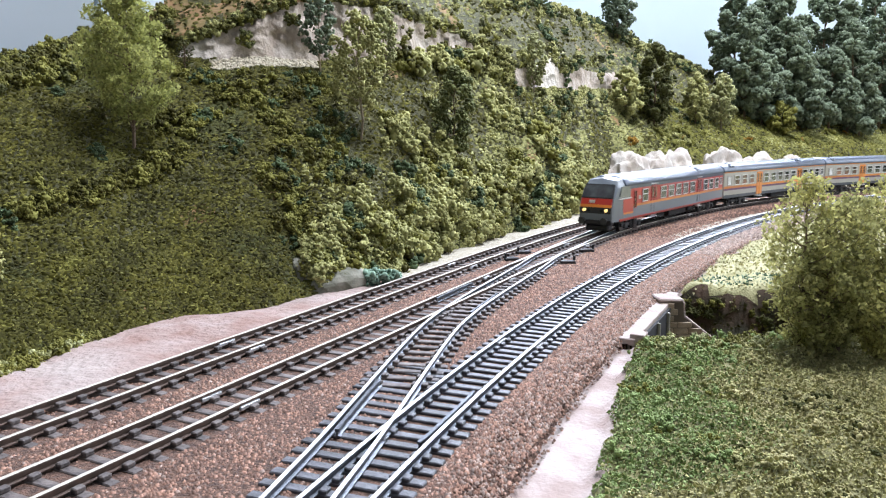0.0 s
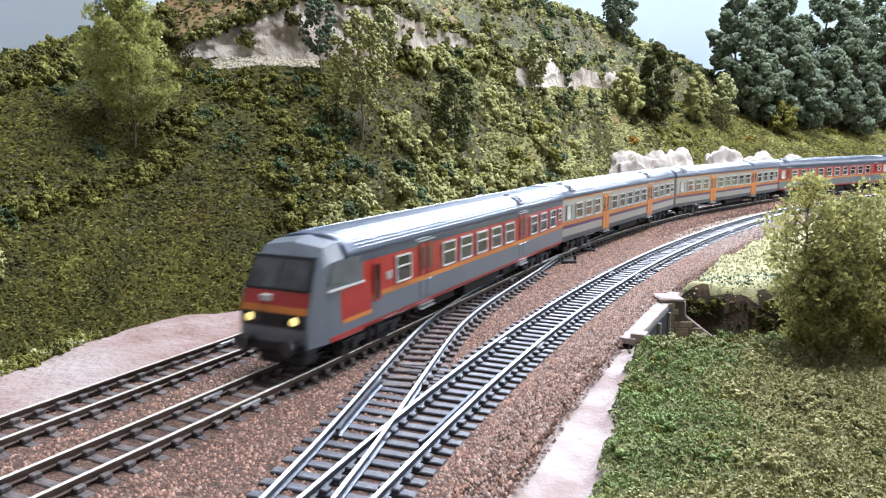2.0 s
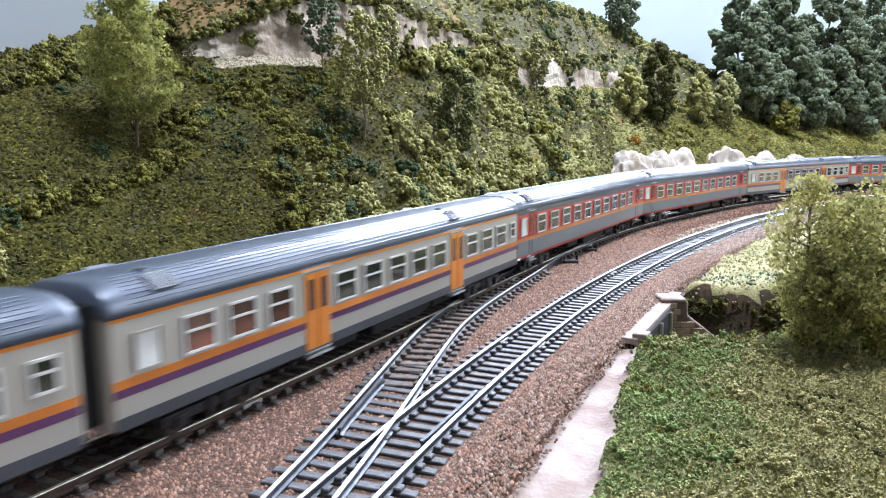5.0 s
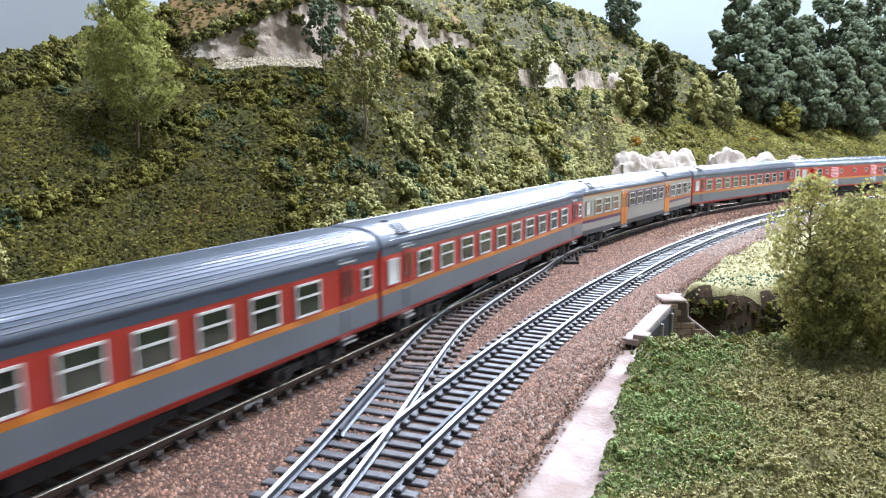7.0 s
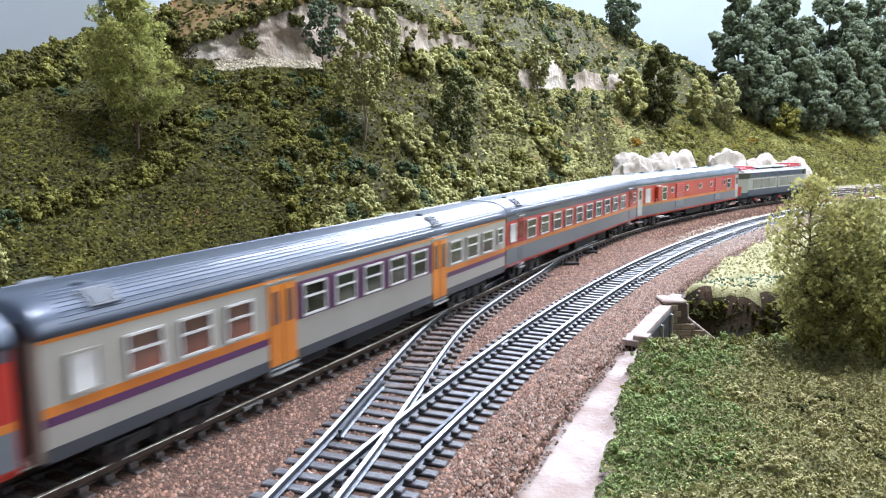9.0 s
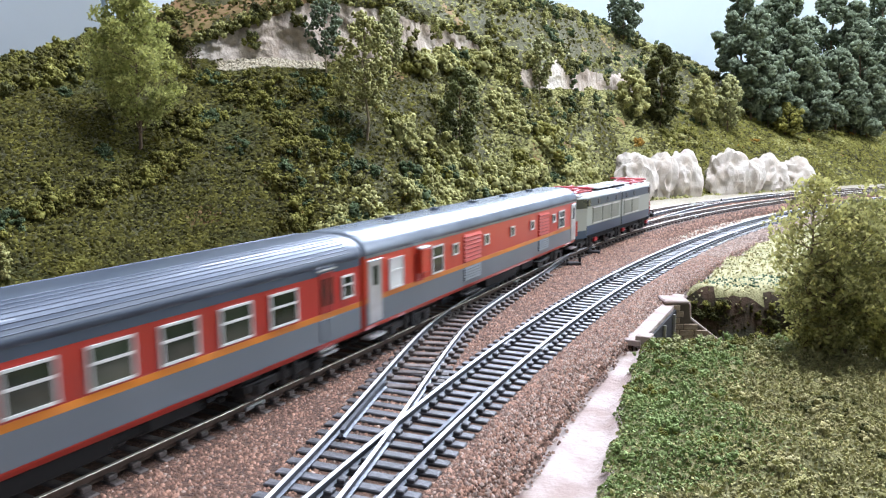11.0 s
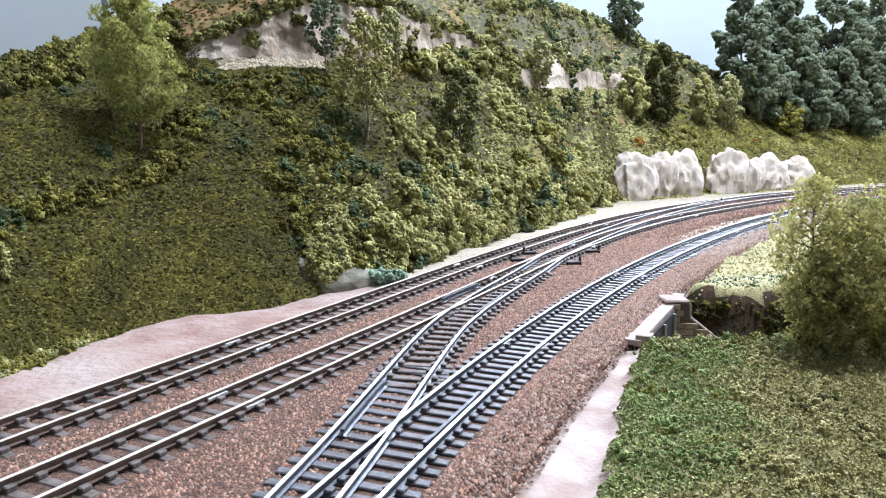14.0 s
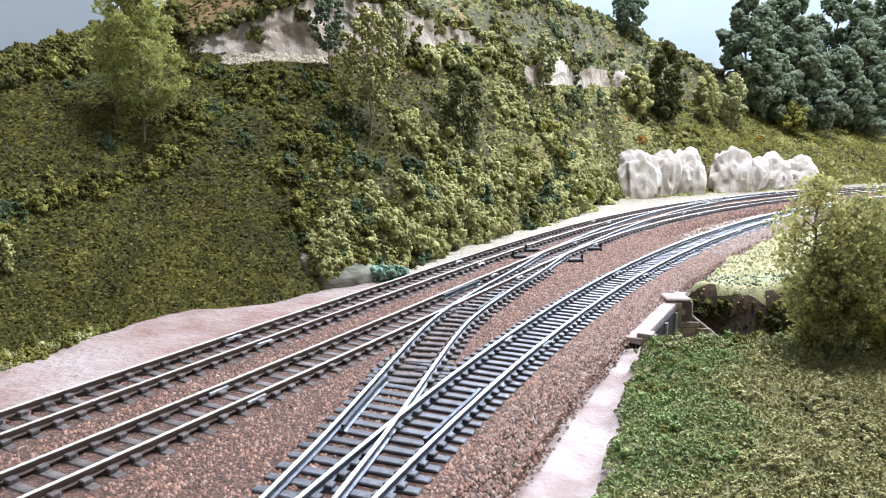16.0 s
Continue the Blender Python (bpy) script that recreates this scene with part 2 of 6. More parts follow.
def sleeper_mesh(width, length, material, sunk=0.0):
    bm = bmesh.new()
    box(bm, -length / 2, length / 2, -width / 2, width / 2, -0.0050, -0.0026 - sunk, 0.0003)
    for x in (-0.00825, 0.00825):
        for sx in (-0.0018, 0.0018):
            box(bm, x + sx - 0.0011, x + sx + 0.0011, -0.0015, 0.0015, -0.0030, -0.0015, 0.0003)
    me = bpy.data.meshes.new("sleeper")
    bm.to_mesh(me)
    bm.free()
    me.materials.append(material)
    return me


def lay_track(name, label, line, a, b, near, pitch, side_mat, top_mat, sleeper_mat, skip=()):
    """Two rails and their sleepers; sleepers within the stretch 'near' are parts, the rest one mesh."""
    th = thing(name, label, "railway track", "tracks")
    path = stretch(line, a, b)
    nrm = normals(path)
    for side in (1, -1):
        put("rail", rail_mesh(path + nrm * 0.00825 * side, side_mat, top_mat), th)
    me = sleeper_mesh(0.0034, *((0.030, sleeper_mat) if sleeper_mat is M_SLEEPER else (0.0275, sleeper_mat, 0.0005)))
    ends = [v.co for v in me.vertices]
    bx, by, top_z = max(c.x for c in ends), max(c.y for c in ends), -0.0026
    base_v = np.array([(x, y, z) for z in (-0.0050, top_z) for x, y in ((-bx, -by), (bx, -by), (bx, by), (-bx, by))])
    base_f = [(4, 5, 6, 7), (0, 1, 5, 4), (1, 2, 6, 5), (2, 3, 7, 6), (3, 0, 4, 7)]
    for x in (-0.00825, 0.00825):
        o = len(base_v)
        base_v = np.concatenate([base_v, [(x + dx, dy, z) for z in (-0.0028, -0.0015) for dx, dy in ((-0.0029, -0.0015), (0.0029, -0.0015), (0.0029, 0.0015), (-0.0029, 0.0015))]])
        base_f += [tuple(i + o for i in f) for f in base_f[:5]]
    rest_v, rest_f = [], []
    rng = np.random.default_rng(len(name))
    s = a
    while s < b:
        p, p2 = at_s(line, s), at_s(line, s + 0.004)
        ang = math.atan2(p2[1] - p[1], p2[0] - p[0]) - math.pi / 2 + rng.normal(0, 0.015)
        skip_it = any(x0 <= s <= x1 for x0, x1 in skip)
        if near[0] <= s <= near[1] and not skip_it:
            put("sleeper", me, th, at=Matrix.Translation((p[0] + rng.normal(0, 0.0002), p[1], rng.normal(0, 0.0001))) @ Matrix.Rotation(ang, 4, "Z"))
        elif not skip_it:
            c, sn = math.cos(ang), math.sin(ang)
            v = base_v.copy()
            v[:, 0], v[:, 1] = base_v[:, 0] * c - base_v[:, 1] * sn + p[0], base_v[:, 0] * sn + base_v[:, 1] * c + p[1]
            o = len(rest_v) * len(base_v)
            rest_v.append(v)
            rest_f += [tuple(i + o for i in f) for f in base_f]
        s += pitch
    if rest_v:
        tagged(put("far_sleepers", mesh_of("far_sleepers", np.concatenate(rest_v), rest_f, sleeper_mat), th), kind="stuff")
    return th

# ---- the room that holds the layout ----
def slab(name, dims, material, label, kind="structure"):
    bm = bmesh.new()
    box(bm, *dims)
    ob = part(name, bm, material, None)
    return tagged(ob, label, name.split("_")[0], kind=kind)


slab("floor", (-2.3, 2.95, -3.6, 2.9, -0.95, -0.85), M_ROOM, "plain pale floor of the layout room")
# The unseen ceiling is left open under the added overhead light.
bm = bmesh.new()
for d_ in ((-2.3, 0.0, -3.6, 2.9), (1.0, 2.95, -3.6, 2.9), (0.0, 1.0, -3.6, 0.17), (0.0, 1.0, 1.07, 2.9)):
    box(bm, *d_, 2.0, 2.08)
tagged(part("ceiling", bm, M_ROOM, None), "plain white ceiling with an opening for the added overhead light", "ceiling", kind="structure")
slab("wall_west", (-2.3, -2.2, -3.6, 2.9, -0.85, 2.0), M_ROOM, "plain pale room wall")


def wall_with_window(name, fixed, along, span, hole, z0, z1, sill, head):
    """A room wall in four pieces round a real opening."""
    bm = bmesh.new()
    for lo, hi, za, zb in ((span[0], hole[0], z0, z1), (hole[1], span[1], z0, z1), (hole[0], hole[1], z0, sill), (hole[0], hole[1], head, z1)):
        if along == "y":
            box(bm, fixed, fixed + 0.1, lo, hi, za, zb)
        else:
            box(bm, lo, hi, fixed, fixed + 0.1, za, zb)
    return tagged(part(name, bm, M_ROOM, None), "plain pale room wall with a window opening", "wall", kind="structure")


wall_with_window("wall_east", 2.85, "y", (-3.6, 2.9), (-0.5, 2.0), -0.85, 2.0, 0.45, 1.85)
wall_with_window("wall_north", 2.8, "x", (-2.2, 2.85), (-0.40, 1.90), -0.85, 2.0, 0.85, 1.95)
# Unseen south wall; its opening is assumed, to admit the fill.
wall_with_window("wall_south", -3.6, "x", (-2.2, 2.85), (-0.6, 1.8), -0.85, 2.0, 0.55, 1.85)


def backdrop(name, p, q, label):
    p, q = Vector(p), Vector(q)
    d = (q - p).normalized()
    n = Vector((-d.y, d.x)) * 0.012
    bm = bmesh.new()
    vs = [bm.verts.new((c.x, c.y, z)) for z in (-0.05, 0.56) for c in (p, q, q + n, p + n)]
    for f in ((0, 1, 2, 3), (7, 6, 5, 4), (0, 4, 5, 1), (1, 5, 6, 2), (2, 6, 7, 3), (3, 7, 4, 0)):
        bm.faces.new([vs[i] for i in f])
    bmesh.ops.recalc_face_normals(bm, faces=bm.faces)
    return tagged(part(name, bm, M_WALL, None), label, "backdrop", kind="structure")


backdrop("backdrop", (-2.1, 0.30), (-0.370, 0.846), "pale grey-blue painted sky board behind the hill")
backdrop("backdrop", (-0.366, 0.850), (0.76, 1.985), "pale grey-blue painted sky board behind the hill")
backdrop("backdrop", (0.76, 1.985), (2.8, 2.3), "pale grey-blue painted sky board behind the wood")

# ---- ground: one sheet, with the plaster verges, the fields and the stream cutting ----
def lateral(line, pts, a=-1.2, b=2.4):
    """Distance to the right of a centre line, and the place along it."""
    m = (S >= a) & (S <= b)
    c, ss = line[m][::3], S[m][::3]
    nr = -normals(c)
    lat, along = np.empty(len(pts)), np.empty(len(pts))
    for i in range(0, len(pts), 20000):
        d = pts[i:i + 20000, None, :] - c[None]
        k = (d ** 2).sum(2).argmin(1)
        lat[i:i + 20000] = (d[np.arange(len(k)), k] * nr[k]).sum(1)
        along[i:i + 20000] = ss[k]
    return lat, along


def ease(x, a, b):
    t = np.clip((x - a) / (b - a), 0, 1)
    return t * t * (3 - 2 * t)


def ground_form(pts):
    """Height and kind (0 plaster, 1 pink, 2 cream, 3 field, 4 soil) of the ground."""
    lat, s = lateral(TRACK_C, pts)
    latA, sA = lateral(TRACK_A, pts)
    p3 = np.c_[pts, np.zeros(len(pts))]
    wob = 0.003 * fbm(p3, 90)
    edge = np.interp(s, [-0.3, -0.07, 0.1, 0.2, 0.5], [0.064, 0.0555, 0.0395, 0.0365, 0.032]) + wob
    field = ease(lat, edge, edge + 0.004)
    z = -0.0092 + 0.0007 * fbm(p3, 120) + field * (0.0040 + 0.0034 * fbm(p3, 40) + 0.0024 * fbm(p3, 150))
    z += field * 0.004 * ease(pts[:, 1], 0.25, 0.05)
    # the stream cutting beyond the near field
    near_lip = 0.316 + 0.005 * fbm(p3, 25) + 0.02 * np.clip(pts[:, 0] - 0.16, 0, 1)
    far_lip = 0.428 + 0.005 * fbm(p3 + 5, 30)
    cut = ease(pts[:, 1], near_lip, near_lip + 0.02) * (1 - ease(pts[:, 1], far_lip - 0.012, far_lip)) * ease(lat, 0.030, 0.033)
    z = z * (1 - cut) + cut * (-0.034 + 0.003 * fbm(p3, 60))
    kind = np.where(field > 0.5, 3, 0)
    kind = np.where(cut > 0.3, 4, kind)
    left = latA < -0.010
    kind = np.where(left, np.where(sA < 0.12 + 0.05 * wob / 0.003, 1, 2), kind)
    between = (lat < -0.012) & (latA > 0.03) & (s > 0.25)
    kind = np.where(between, 2, kind)
    z = np.where(left, z + 0.0022 * fbm(p3 + 9, 30) + 0.002, z)
    return z, kind


gx = np.concatenate([np.linspace(-2.2, -0.42, 20), np.arange(-0.40, 0.5, 0.0036), np.linspace(0.51, 2.85, 34)])
gy = np.concatenate([np.linspace(-3.5, -0.1, 30), np.arange(-0.08, 0.72, 0.0036), np.linspace(0.73, 2.8, 90)])
gxx, gyy = np.meshgrid(gx, gy, indexing="ij")
gp = np.stack([gxx.ravel(), gyy.ravel()], 1)
gz, gkind = ground_form(gp)
gi = np.arange(len(gp)).reshape(len(gx), len(gy))
quads = np.stack([gi[:-1, :-1], gi[1:, :-1], gi[1:, 1:], gi[:-1, 1:]], -1).reshape(-1, 4)
M_FIELD = mat("field_turf", (0.185, 0.172, 0.072), 0.95, colour2=(0.10, 0.098, 0.038), scale=90, bump=0.8, bump_scale=900, fine=(0.22, 0.20, 0.085))
M_FAR_FIELD = mat("pale_field_turf", (0.38, 0.355, 0.19), 0.95, colour2=(0.27, 0.26, 0.125), scale=90, bump=0.8, bump_scale=900)
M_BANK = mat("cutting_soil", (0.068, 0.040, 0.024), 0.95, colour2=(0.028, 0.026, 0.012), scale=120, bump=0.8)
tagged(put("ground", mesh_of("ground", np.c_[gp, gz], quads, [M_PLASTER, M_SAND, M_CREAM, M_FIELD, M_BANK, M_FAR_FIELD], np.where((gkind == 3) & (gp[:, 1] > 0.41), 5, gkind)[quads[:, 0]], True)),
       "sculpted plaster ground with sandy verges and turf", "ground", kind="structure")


def ballast_strip(line_l, off_l, line_r, off_r, a, b):
    """The raised bed under the tracks: a strip between two offset lines with falling shoulders."""
    L, R = stretch(line_l, a, b), stretch(line_r, a, b)
    L, R = L + normals(L) * off_l, R - normals(R) * off_r
    n = min(len(L), len(R))
    ts = [-0.0, 0.03, 0.08] + list(np.linspace(0.12, 0.88, 20)) + [0.92, 0.97, 1.0]
    zs = [-0.0105, -0.0060, -0.0036] + [-0.0035] * 20 + [-0.0040, -0.0070, -0.0105]
    v = np.concatenate([np.c_[L[:n] * (1 - t) + R[:n] * t, np.full(n, z)] for t, z in zip(ts, zs)])
    v[:, 2] += 0.0005 * fbm(v, 150)
    gi2 = np.arange(len(v)).reshape(len(ts), n)
    f = np.stack([gi2[:-1, :-1], gi2[1:, :-1], gi2[1:, 1:], gi2[:-1, 1:]], -1).reshape(-1, 4)
    return v, f


bv, bf = ballast_strip(TRACK_A, 0.0185, TRACK_C, 0.035, -0.5, 0.40)
tagged(put("ballast_bed", mesh_of("ballast_bed", bv, bf, M_BALLAST_BED, None, True)), "reddish brown ballast bed under the tracks", "ballast", kind="structure")
bv, bf = ballast_strip(TRACK_A, 0.0185, TRACK_B, 0.030, 0.38, 2.2)
tagged(put("ballast_bed", mesh_of("ballast_bed", bv, bf, M_BALLAST_BED, None, True)), "reddish brown ballast bed under the tracks", "ballast", kind="structure")
bv, bf = ballast_strip(TRACK_C, 0.0165, TRACK_C, 0.034, 0.38, 2.2)
tagged(put("ballast_bed", mesh_of("ballast_bed", bv, bf, M_BALLAST_BED, None, True)), "brown ballast bed under the branch track", "ballast", kind="structure")
bv, bf = ballast_strip(TRACK_B, 0.022, TRACK_B, 0.022, 2.19, 3.78)
tagged(put("ballast_bed", mesh_of("ballast_bed", bv, bf, M_BALLAST_BED, None, True)), "brown ballast bed under the main track", "ballast", kind="structure")
bv, bf = ballast_strip(TRACK_B, 0.022, TRACK_B, 0.022, -3.4, -0.49)
tagged(put("ballast_bed", mesh_of("ballast_bed", bv, bf, M_BALLAST_BED, None, True)), "brown ballast bed under the main track", "ballast", kind="structure")

# ---- the hill: ridge, quarry face, ledge, slope and foot, fan-wise round the view point ----
H_A = [-0.813, -0.581, -0.469, -0.357, -0.268, -0.179, -0.061, 0.056, 0.108, 0.16, 0.227, 0.347, 0.459, 0.585, 0.833]
H_D = [[0.226, 0.289, 0.327, 0.37, 0.383, 0.416, 0.487, 0.629, 0.701, 0.792, 1.006, 1.112, 1.219, 1.347, 1.706],
       [0.266, 0.329, 0.371, 0.421, 0.438, 0.458, 0.523, 0.668, 0.741, 0.832, 1.05, 1.176, 1.3, 1.435, 1.794],
       [0.323, 0.425, 0.473, 0.535, 0.559, 0.584, 0.656, 0.82, 0.841, 0.947, 1.192, 1.263, 1.365, 1.485, 1.838],
       [0.363, 0.449, 0.519, 0.594, 0.607, 0.625, 0.672, 0.832, 0.851, 0.957, 1.207, 1.304, 1.412, 1.532, 1.876],
       [0.377, 0.462, 0.527, 0.606, 0.617, 0.639, 0.687, 0.84, 0.859, 0.969, 1.213, 1.321, 1.449, 1.559, 1.907],
       [0.403, 0.475, 0.543, 0.665, 0.725, 0.788, 0.838, 0.983, 1.025, 1.158, 1.419, 1.479, 1.537, 1.673, 2.022]]
H_Z = [[-0.009] * 15,
       [0.023, 0.024, 0.028, 0.033, 0.036, 0.035, 0.04, 0.043, 0.044, 0.044, 0.045, 0.056, 0.057, 0.053, 0.045],
       [0.07, 0.096, 0.104, 0.118, 0.126, 0.129, 0.139, 0.157, 0.124, 0.13, 0.144, 0.095, 0.08, 0.071, 0.06],
       [0.097, 0.113, 0.131, 0.139, 0.141, 0.144, 0.15, 0.167, 0.132, 0.138, 0.156, 0.112, 0.096, 0.087, 0.073],
       [0.106, 0.121, 0.137, 0.157, 0.172, 0.193, 0.204, 0.191, 0.157, 0.174, 0.174, 0.122, 0.109, 0.097, 0.084],
       [0.116, 0.126, 0.143, 0.192, 0.237, 0.282, 0.295, 0.277, 0.257, 0.269, 0.277, 0.201, 0.144, 0.137, 0.124]]
H_D.append([d + 0.22 for d in H_D[5]])
H_Z.append([z - 0.02 for z in H_Z[5]])


def bent(a, table):
    """Smooth values between the knots."""
    return (np.interp(a - 0.02, H_A, table) + np.interp(a, H_A, table) * 2 + np.interp(a + 0.02, H_A, table)) / 4


def hill_at(a, r):
    """A point of the bare hill: a = x / y seen from the view point, r = 0 (foot) to 6 (behind the ridge)."""
    a, r = np.asarray(a, float), np.asarray(r, float)
    dd = np.stack([bent(a, t) for t in H_D])
    zz = np.stack([bent(a, t) for t in H_Z])
    i = np.clip(r.astype(int), 0, 5)
    f = r - i
    k = np.arange(len(a))
    d = dd[i, k] * (1 - f) + dd[i + 1, k] * f
    z = zz[i, k] * (1 - f) + zz[i + 1, k] * f
    p = np.stack([a * d, d, z], 1)
    cliff = np.clip(1 - abs(r - 3.5) * 1.6, 0, 1)
    p[:, 1] += 0.016 * np.exp(-((a + 0.188) / 0.016) ** 2) * np.clip(1.7 - r, 0, 1) * np.clip(r * 4, 0, 1)
    p[:, 1] -= 0.010 * np.exp(-((a + 0.09) / 0.06) ** 2) * np.clip(r * (1.9 - r), 0, 1)
    amp = 0.0055 * np.clip(r * 2, 0, 1) * (1 - 0.4 * cliff)
    p[:, 2] += amp * fbm(p, 22, 3) + 0.0012 * np.clip(r * 3, 0, 1) * fbm(p, 110, 3)
    rel = fbm(p * [1, 1, 0.35], 55, 4)
    p[:, 1] += cliff * (0.014 * rel + 0.007 * fbm(p * [1, 1, 0.5] + 4, 170, 3))
    return p


HA = np.linspace(-0.95, 0.95, 640)
HR = np.concatenate([np.linspace(0, 1, 22), np.linspace(1, 2, 40)[1:], np.linspace(2, 3, 14)[1:], np.linspace(3, 4, 48)[1:], np.linspace(4, 5, 30)[1:], np.linspace(5, 6, 8)[1:]])
aa, rr = np.meshgrid(HA, HR, indexing="ij")
hp = hill_at(aa.ravel(), rr.ravel())
hi_ = np.arange(len(hp)).reshape(len(HA), len(HR))
hq = np.stack([hi_[:-1, :-1], hi_[:-1, 1:], hi_[1:, 1:], hi_[1:, :-1]], -1).reshape(-1, 4)[:, ::-1]


QUARRY = [(-0.341, 3.2), (-0.324, 3.58), (-0.28, 3.86), (-0.243, 3.77), (-0.206, 3.88), (-0.184, 3.91), (-0.133, 3.94), (-0.06, 3.78), (-0.017, 3.69), (0.034, 3.71),
          (0.056, 3.45), (0.062, 3.05), (0.005, 3.02), (-0.032, 2.75), (-0.061, 2.78), (-0.157, 2.95), (-0.223, 2.95), (-0.281, 3.05)]
SCAR = [(0.104, 3.69), (0.13, 3.91), (0.148, 4.06), (0.167, 3.6), (0.189, 3.9), (0.218, 4.0), (0.255, 4.11), (0.252, 2.99), (0.204, 2.75), (0.153, 2.8), (0.104, 2.85)]
LEDGE = [(-0.292, 3.05), (-0.155, 2.97), (-0.153, 2.55), (-0.20, 2.35), (-0.253, 2.2), (-0.290, 2.5)]
SPUR = [(-0.172, 0.25), (-0.182, 0.58), (-0.139, 0.95), (-0.093, 1.08), (-0.07, 1.38), (-0.062, 1.68), (-0.045, 2.45), (0.056, 2.6), (0.086, 1.95), (0.131, 1.61),
        (0.177, 1.24), (0.227, 0.13), (0.209, 0.02), (0.119, 0.02), (-0.003, 0.02), (-0.072, 0.02), (-0.13, 0.02)]
SCRUB = [(0.012, 1.2), (0.049, 1.43), (0.109, 1.51), (0.155, 0.96), (0.171, 0.36), (0.111, 0.23), (0.073, 0.71)]


def inside(a, r, poly):
    """Which points (a, r) lie within a closed outline on the hill."""
    a, r = np.asarray(a, float), np.asarray(r, float)
    hit = np.zeros(a.shape, bool)
    for (x0, y0), (x1, y1) in zip(poly, poly[1:] + poly[:1]):
        if y0 != y1:
            hit ^= ((y0 > r) != (y1 > r)) & (a < (x1 - x0) * (r - y0) / (y1 - y0) + x0)
    return hit


def is_cliff(a, r):
    """Where bare rock shows: the quarry face and a smaller scar further along."""
    return inside(a, r, QUARRY) | inside(a, r, SCAR)


fa, fr = aa.ravel()[hq[:, 0]], rr.ravel()[hq[:, 0]]
fn = fbm(hp[hq[:, 0]], 30)
hkind = np.where(is_cliff(fa + 0.006 * fn, fr + 0.10 * fn), 1, 0)
hkind = np.where((hkind == 0) & (fn > np.where((fa < -0.15) & (fr > 3.9), -0.1, 0.45)), 2, hkind)
ledge = inside(fa, fr + 0.08 * fn, LEDGE)
hkind = np.where(ledge, 3, hkind)
tagged(put("hill", mesh_of("hill", hp, hq, [M_EARTH, M_CLIFF, M_SOIL, M_CREAM], hkind, True)),
       "turf-covered hillside with a bare pale quarry face", "hillside", kind="structure")

# ---- tracks ----
track_a = lay_track("railway_track", "weathered outer main track on brown sleepers beside the hill", TRACK_A, -0.6, 2.2, (-0.22, 1.35), 0.0080, M_RAIL_SIDE, M_RAIL_TOP, M_SLEEPER_OLD)
track_b = lay_track("railway_track", "weathered main track carrying the train", TRACK_B, -3.38, 3.75, (-0.15, 1.35), 0.0080, M_RAIL_SIDE, M_RAIL_TOP, M_SLEEPER_OLD)
track_c = lay_track("railway_track", "bright-railed branch track on dark sleepers", TRACK_C, -0.45, 2.2, (-0.15, 1.35), 0.0066, M_RAIL_SIDE_NEW, M_RAIL_TOP_NEW, M_SLEEPER, [(-0.15, 0.21)])


def crossover(label, path, gap_l, gap_r, pitch):
    """A connecting track between two lines, with check rails; its rails stop short where a running rail crosses."""
    th = thing("track_crossover", label, "railway turnout", "crossovers")
    nrm = normals(path)
    for side, gaps in ((1, gap_l), (-1, gap_r)):
        keep, p = [], path + nrm * 0.00825 * side
        d = np.arange(len(p)) / (len(p) - 1)
        lo = 0.0
        for g0, g1 in list(gaps) + [(1.0, 1.0)]:
            seg = p[(d >= lo) & (d <= g0)]
            if len(seg) > 2:
                put("rail", rail_mesh(seg, M_RAIL_SIDE_NEW, M_RAIL_TOP_NEW, 0.0002), th)
            lo = g1
    return th, nrm


D_PATH = smooth_path([at_s(TRACK_C, -0.22), at_s(TRACK_C, -0.16), (-0.0334, 0.165), (-0.0231, 0.2095), (-0.003, 0.3055), (0.0097, 0.350), (0.0273, 0.3956),
                      (0.0530, 0.4560), at_s(TRACK_B, 0.305), at_s(TRACK_B, 0.36)], 0.003)
cross_d, nd = crossover("bright-railed crossover between the branch and main tracks", D_PATH, [], [], 0.0066)
sE = np.arange(0.24, 0.95, 0.004)
wE = ease(sE, 0.24, 0.95)
eB = np.stack([at_s(TRACK_B, s) for s in sE])
eA = TRACK_A[[int(((TRACK_A - b) ** 2).sum(1).argmin()) for b in eB]]
cross_e, ne = crossover("crossover between the two main tracks", eB * (1 - wE[:, None]) + eA * wE[:, None], [], [], 0.0066)


def crossing_sleepers(th, path, a, b, pitch, length, apart=0.0):
    me = sleeper_mesh(0.0034, length, M_SLEEPER_OLD)
    p = resample(path, pitch)
    n = normals(p)
    for i in range(len(p)):
        if a <= p[i, 1] <= b and np.hypot(*(TRACK_C - p[i]).T).min() > apart:
            put("sleeper", me, th, at=Matrix.Translation((p[i, 0], p[i, 1], 0.00035)) @ Matrix.Rotation(math.atan2(-n[i, 1], -n[i, 0]), 4, "Z"))


crossing_sleepers(cross_d, D_PATH, 0.10, 0.47, 0.0080, 0.027, 0.0225)

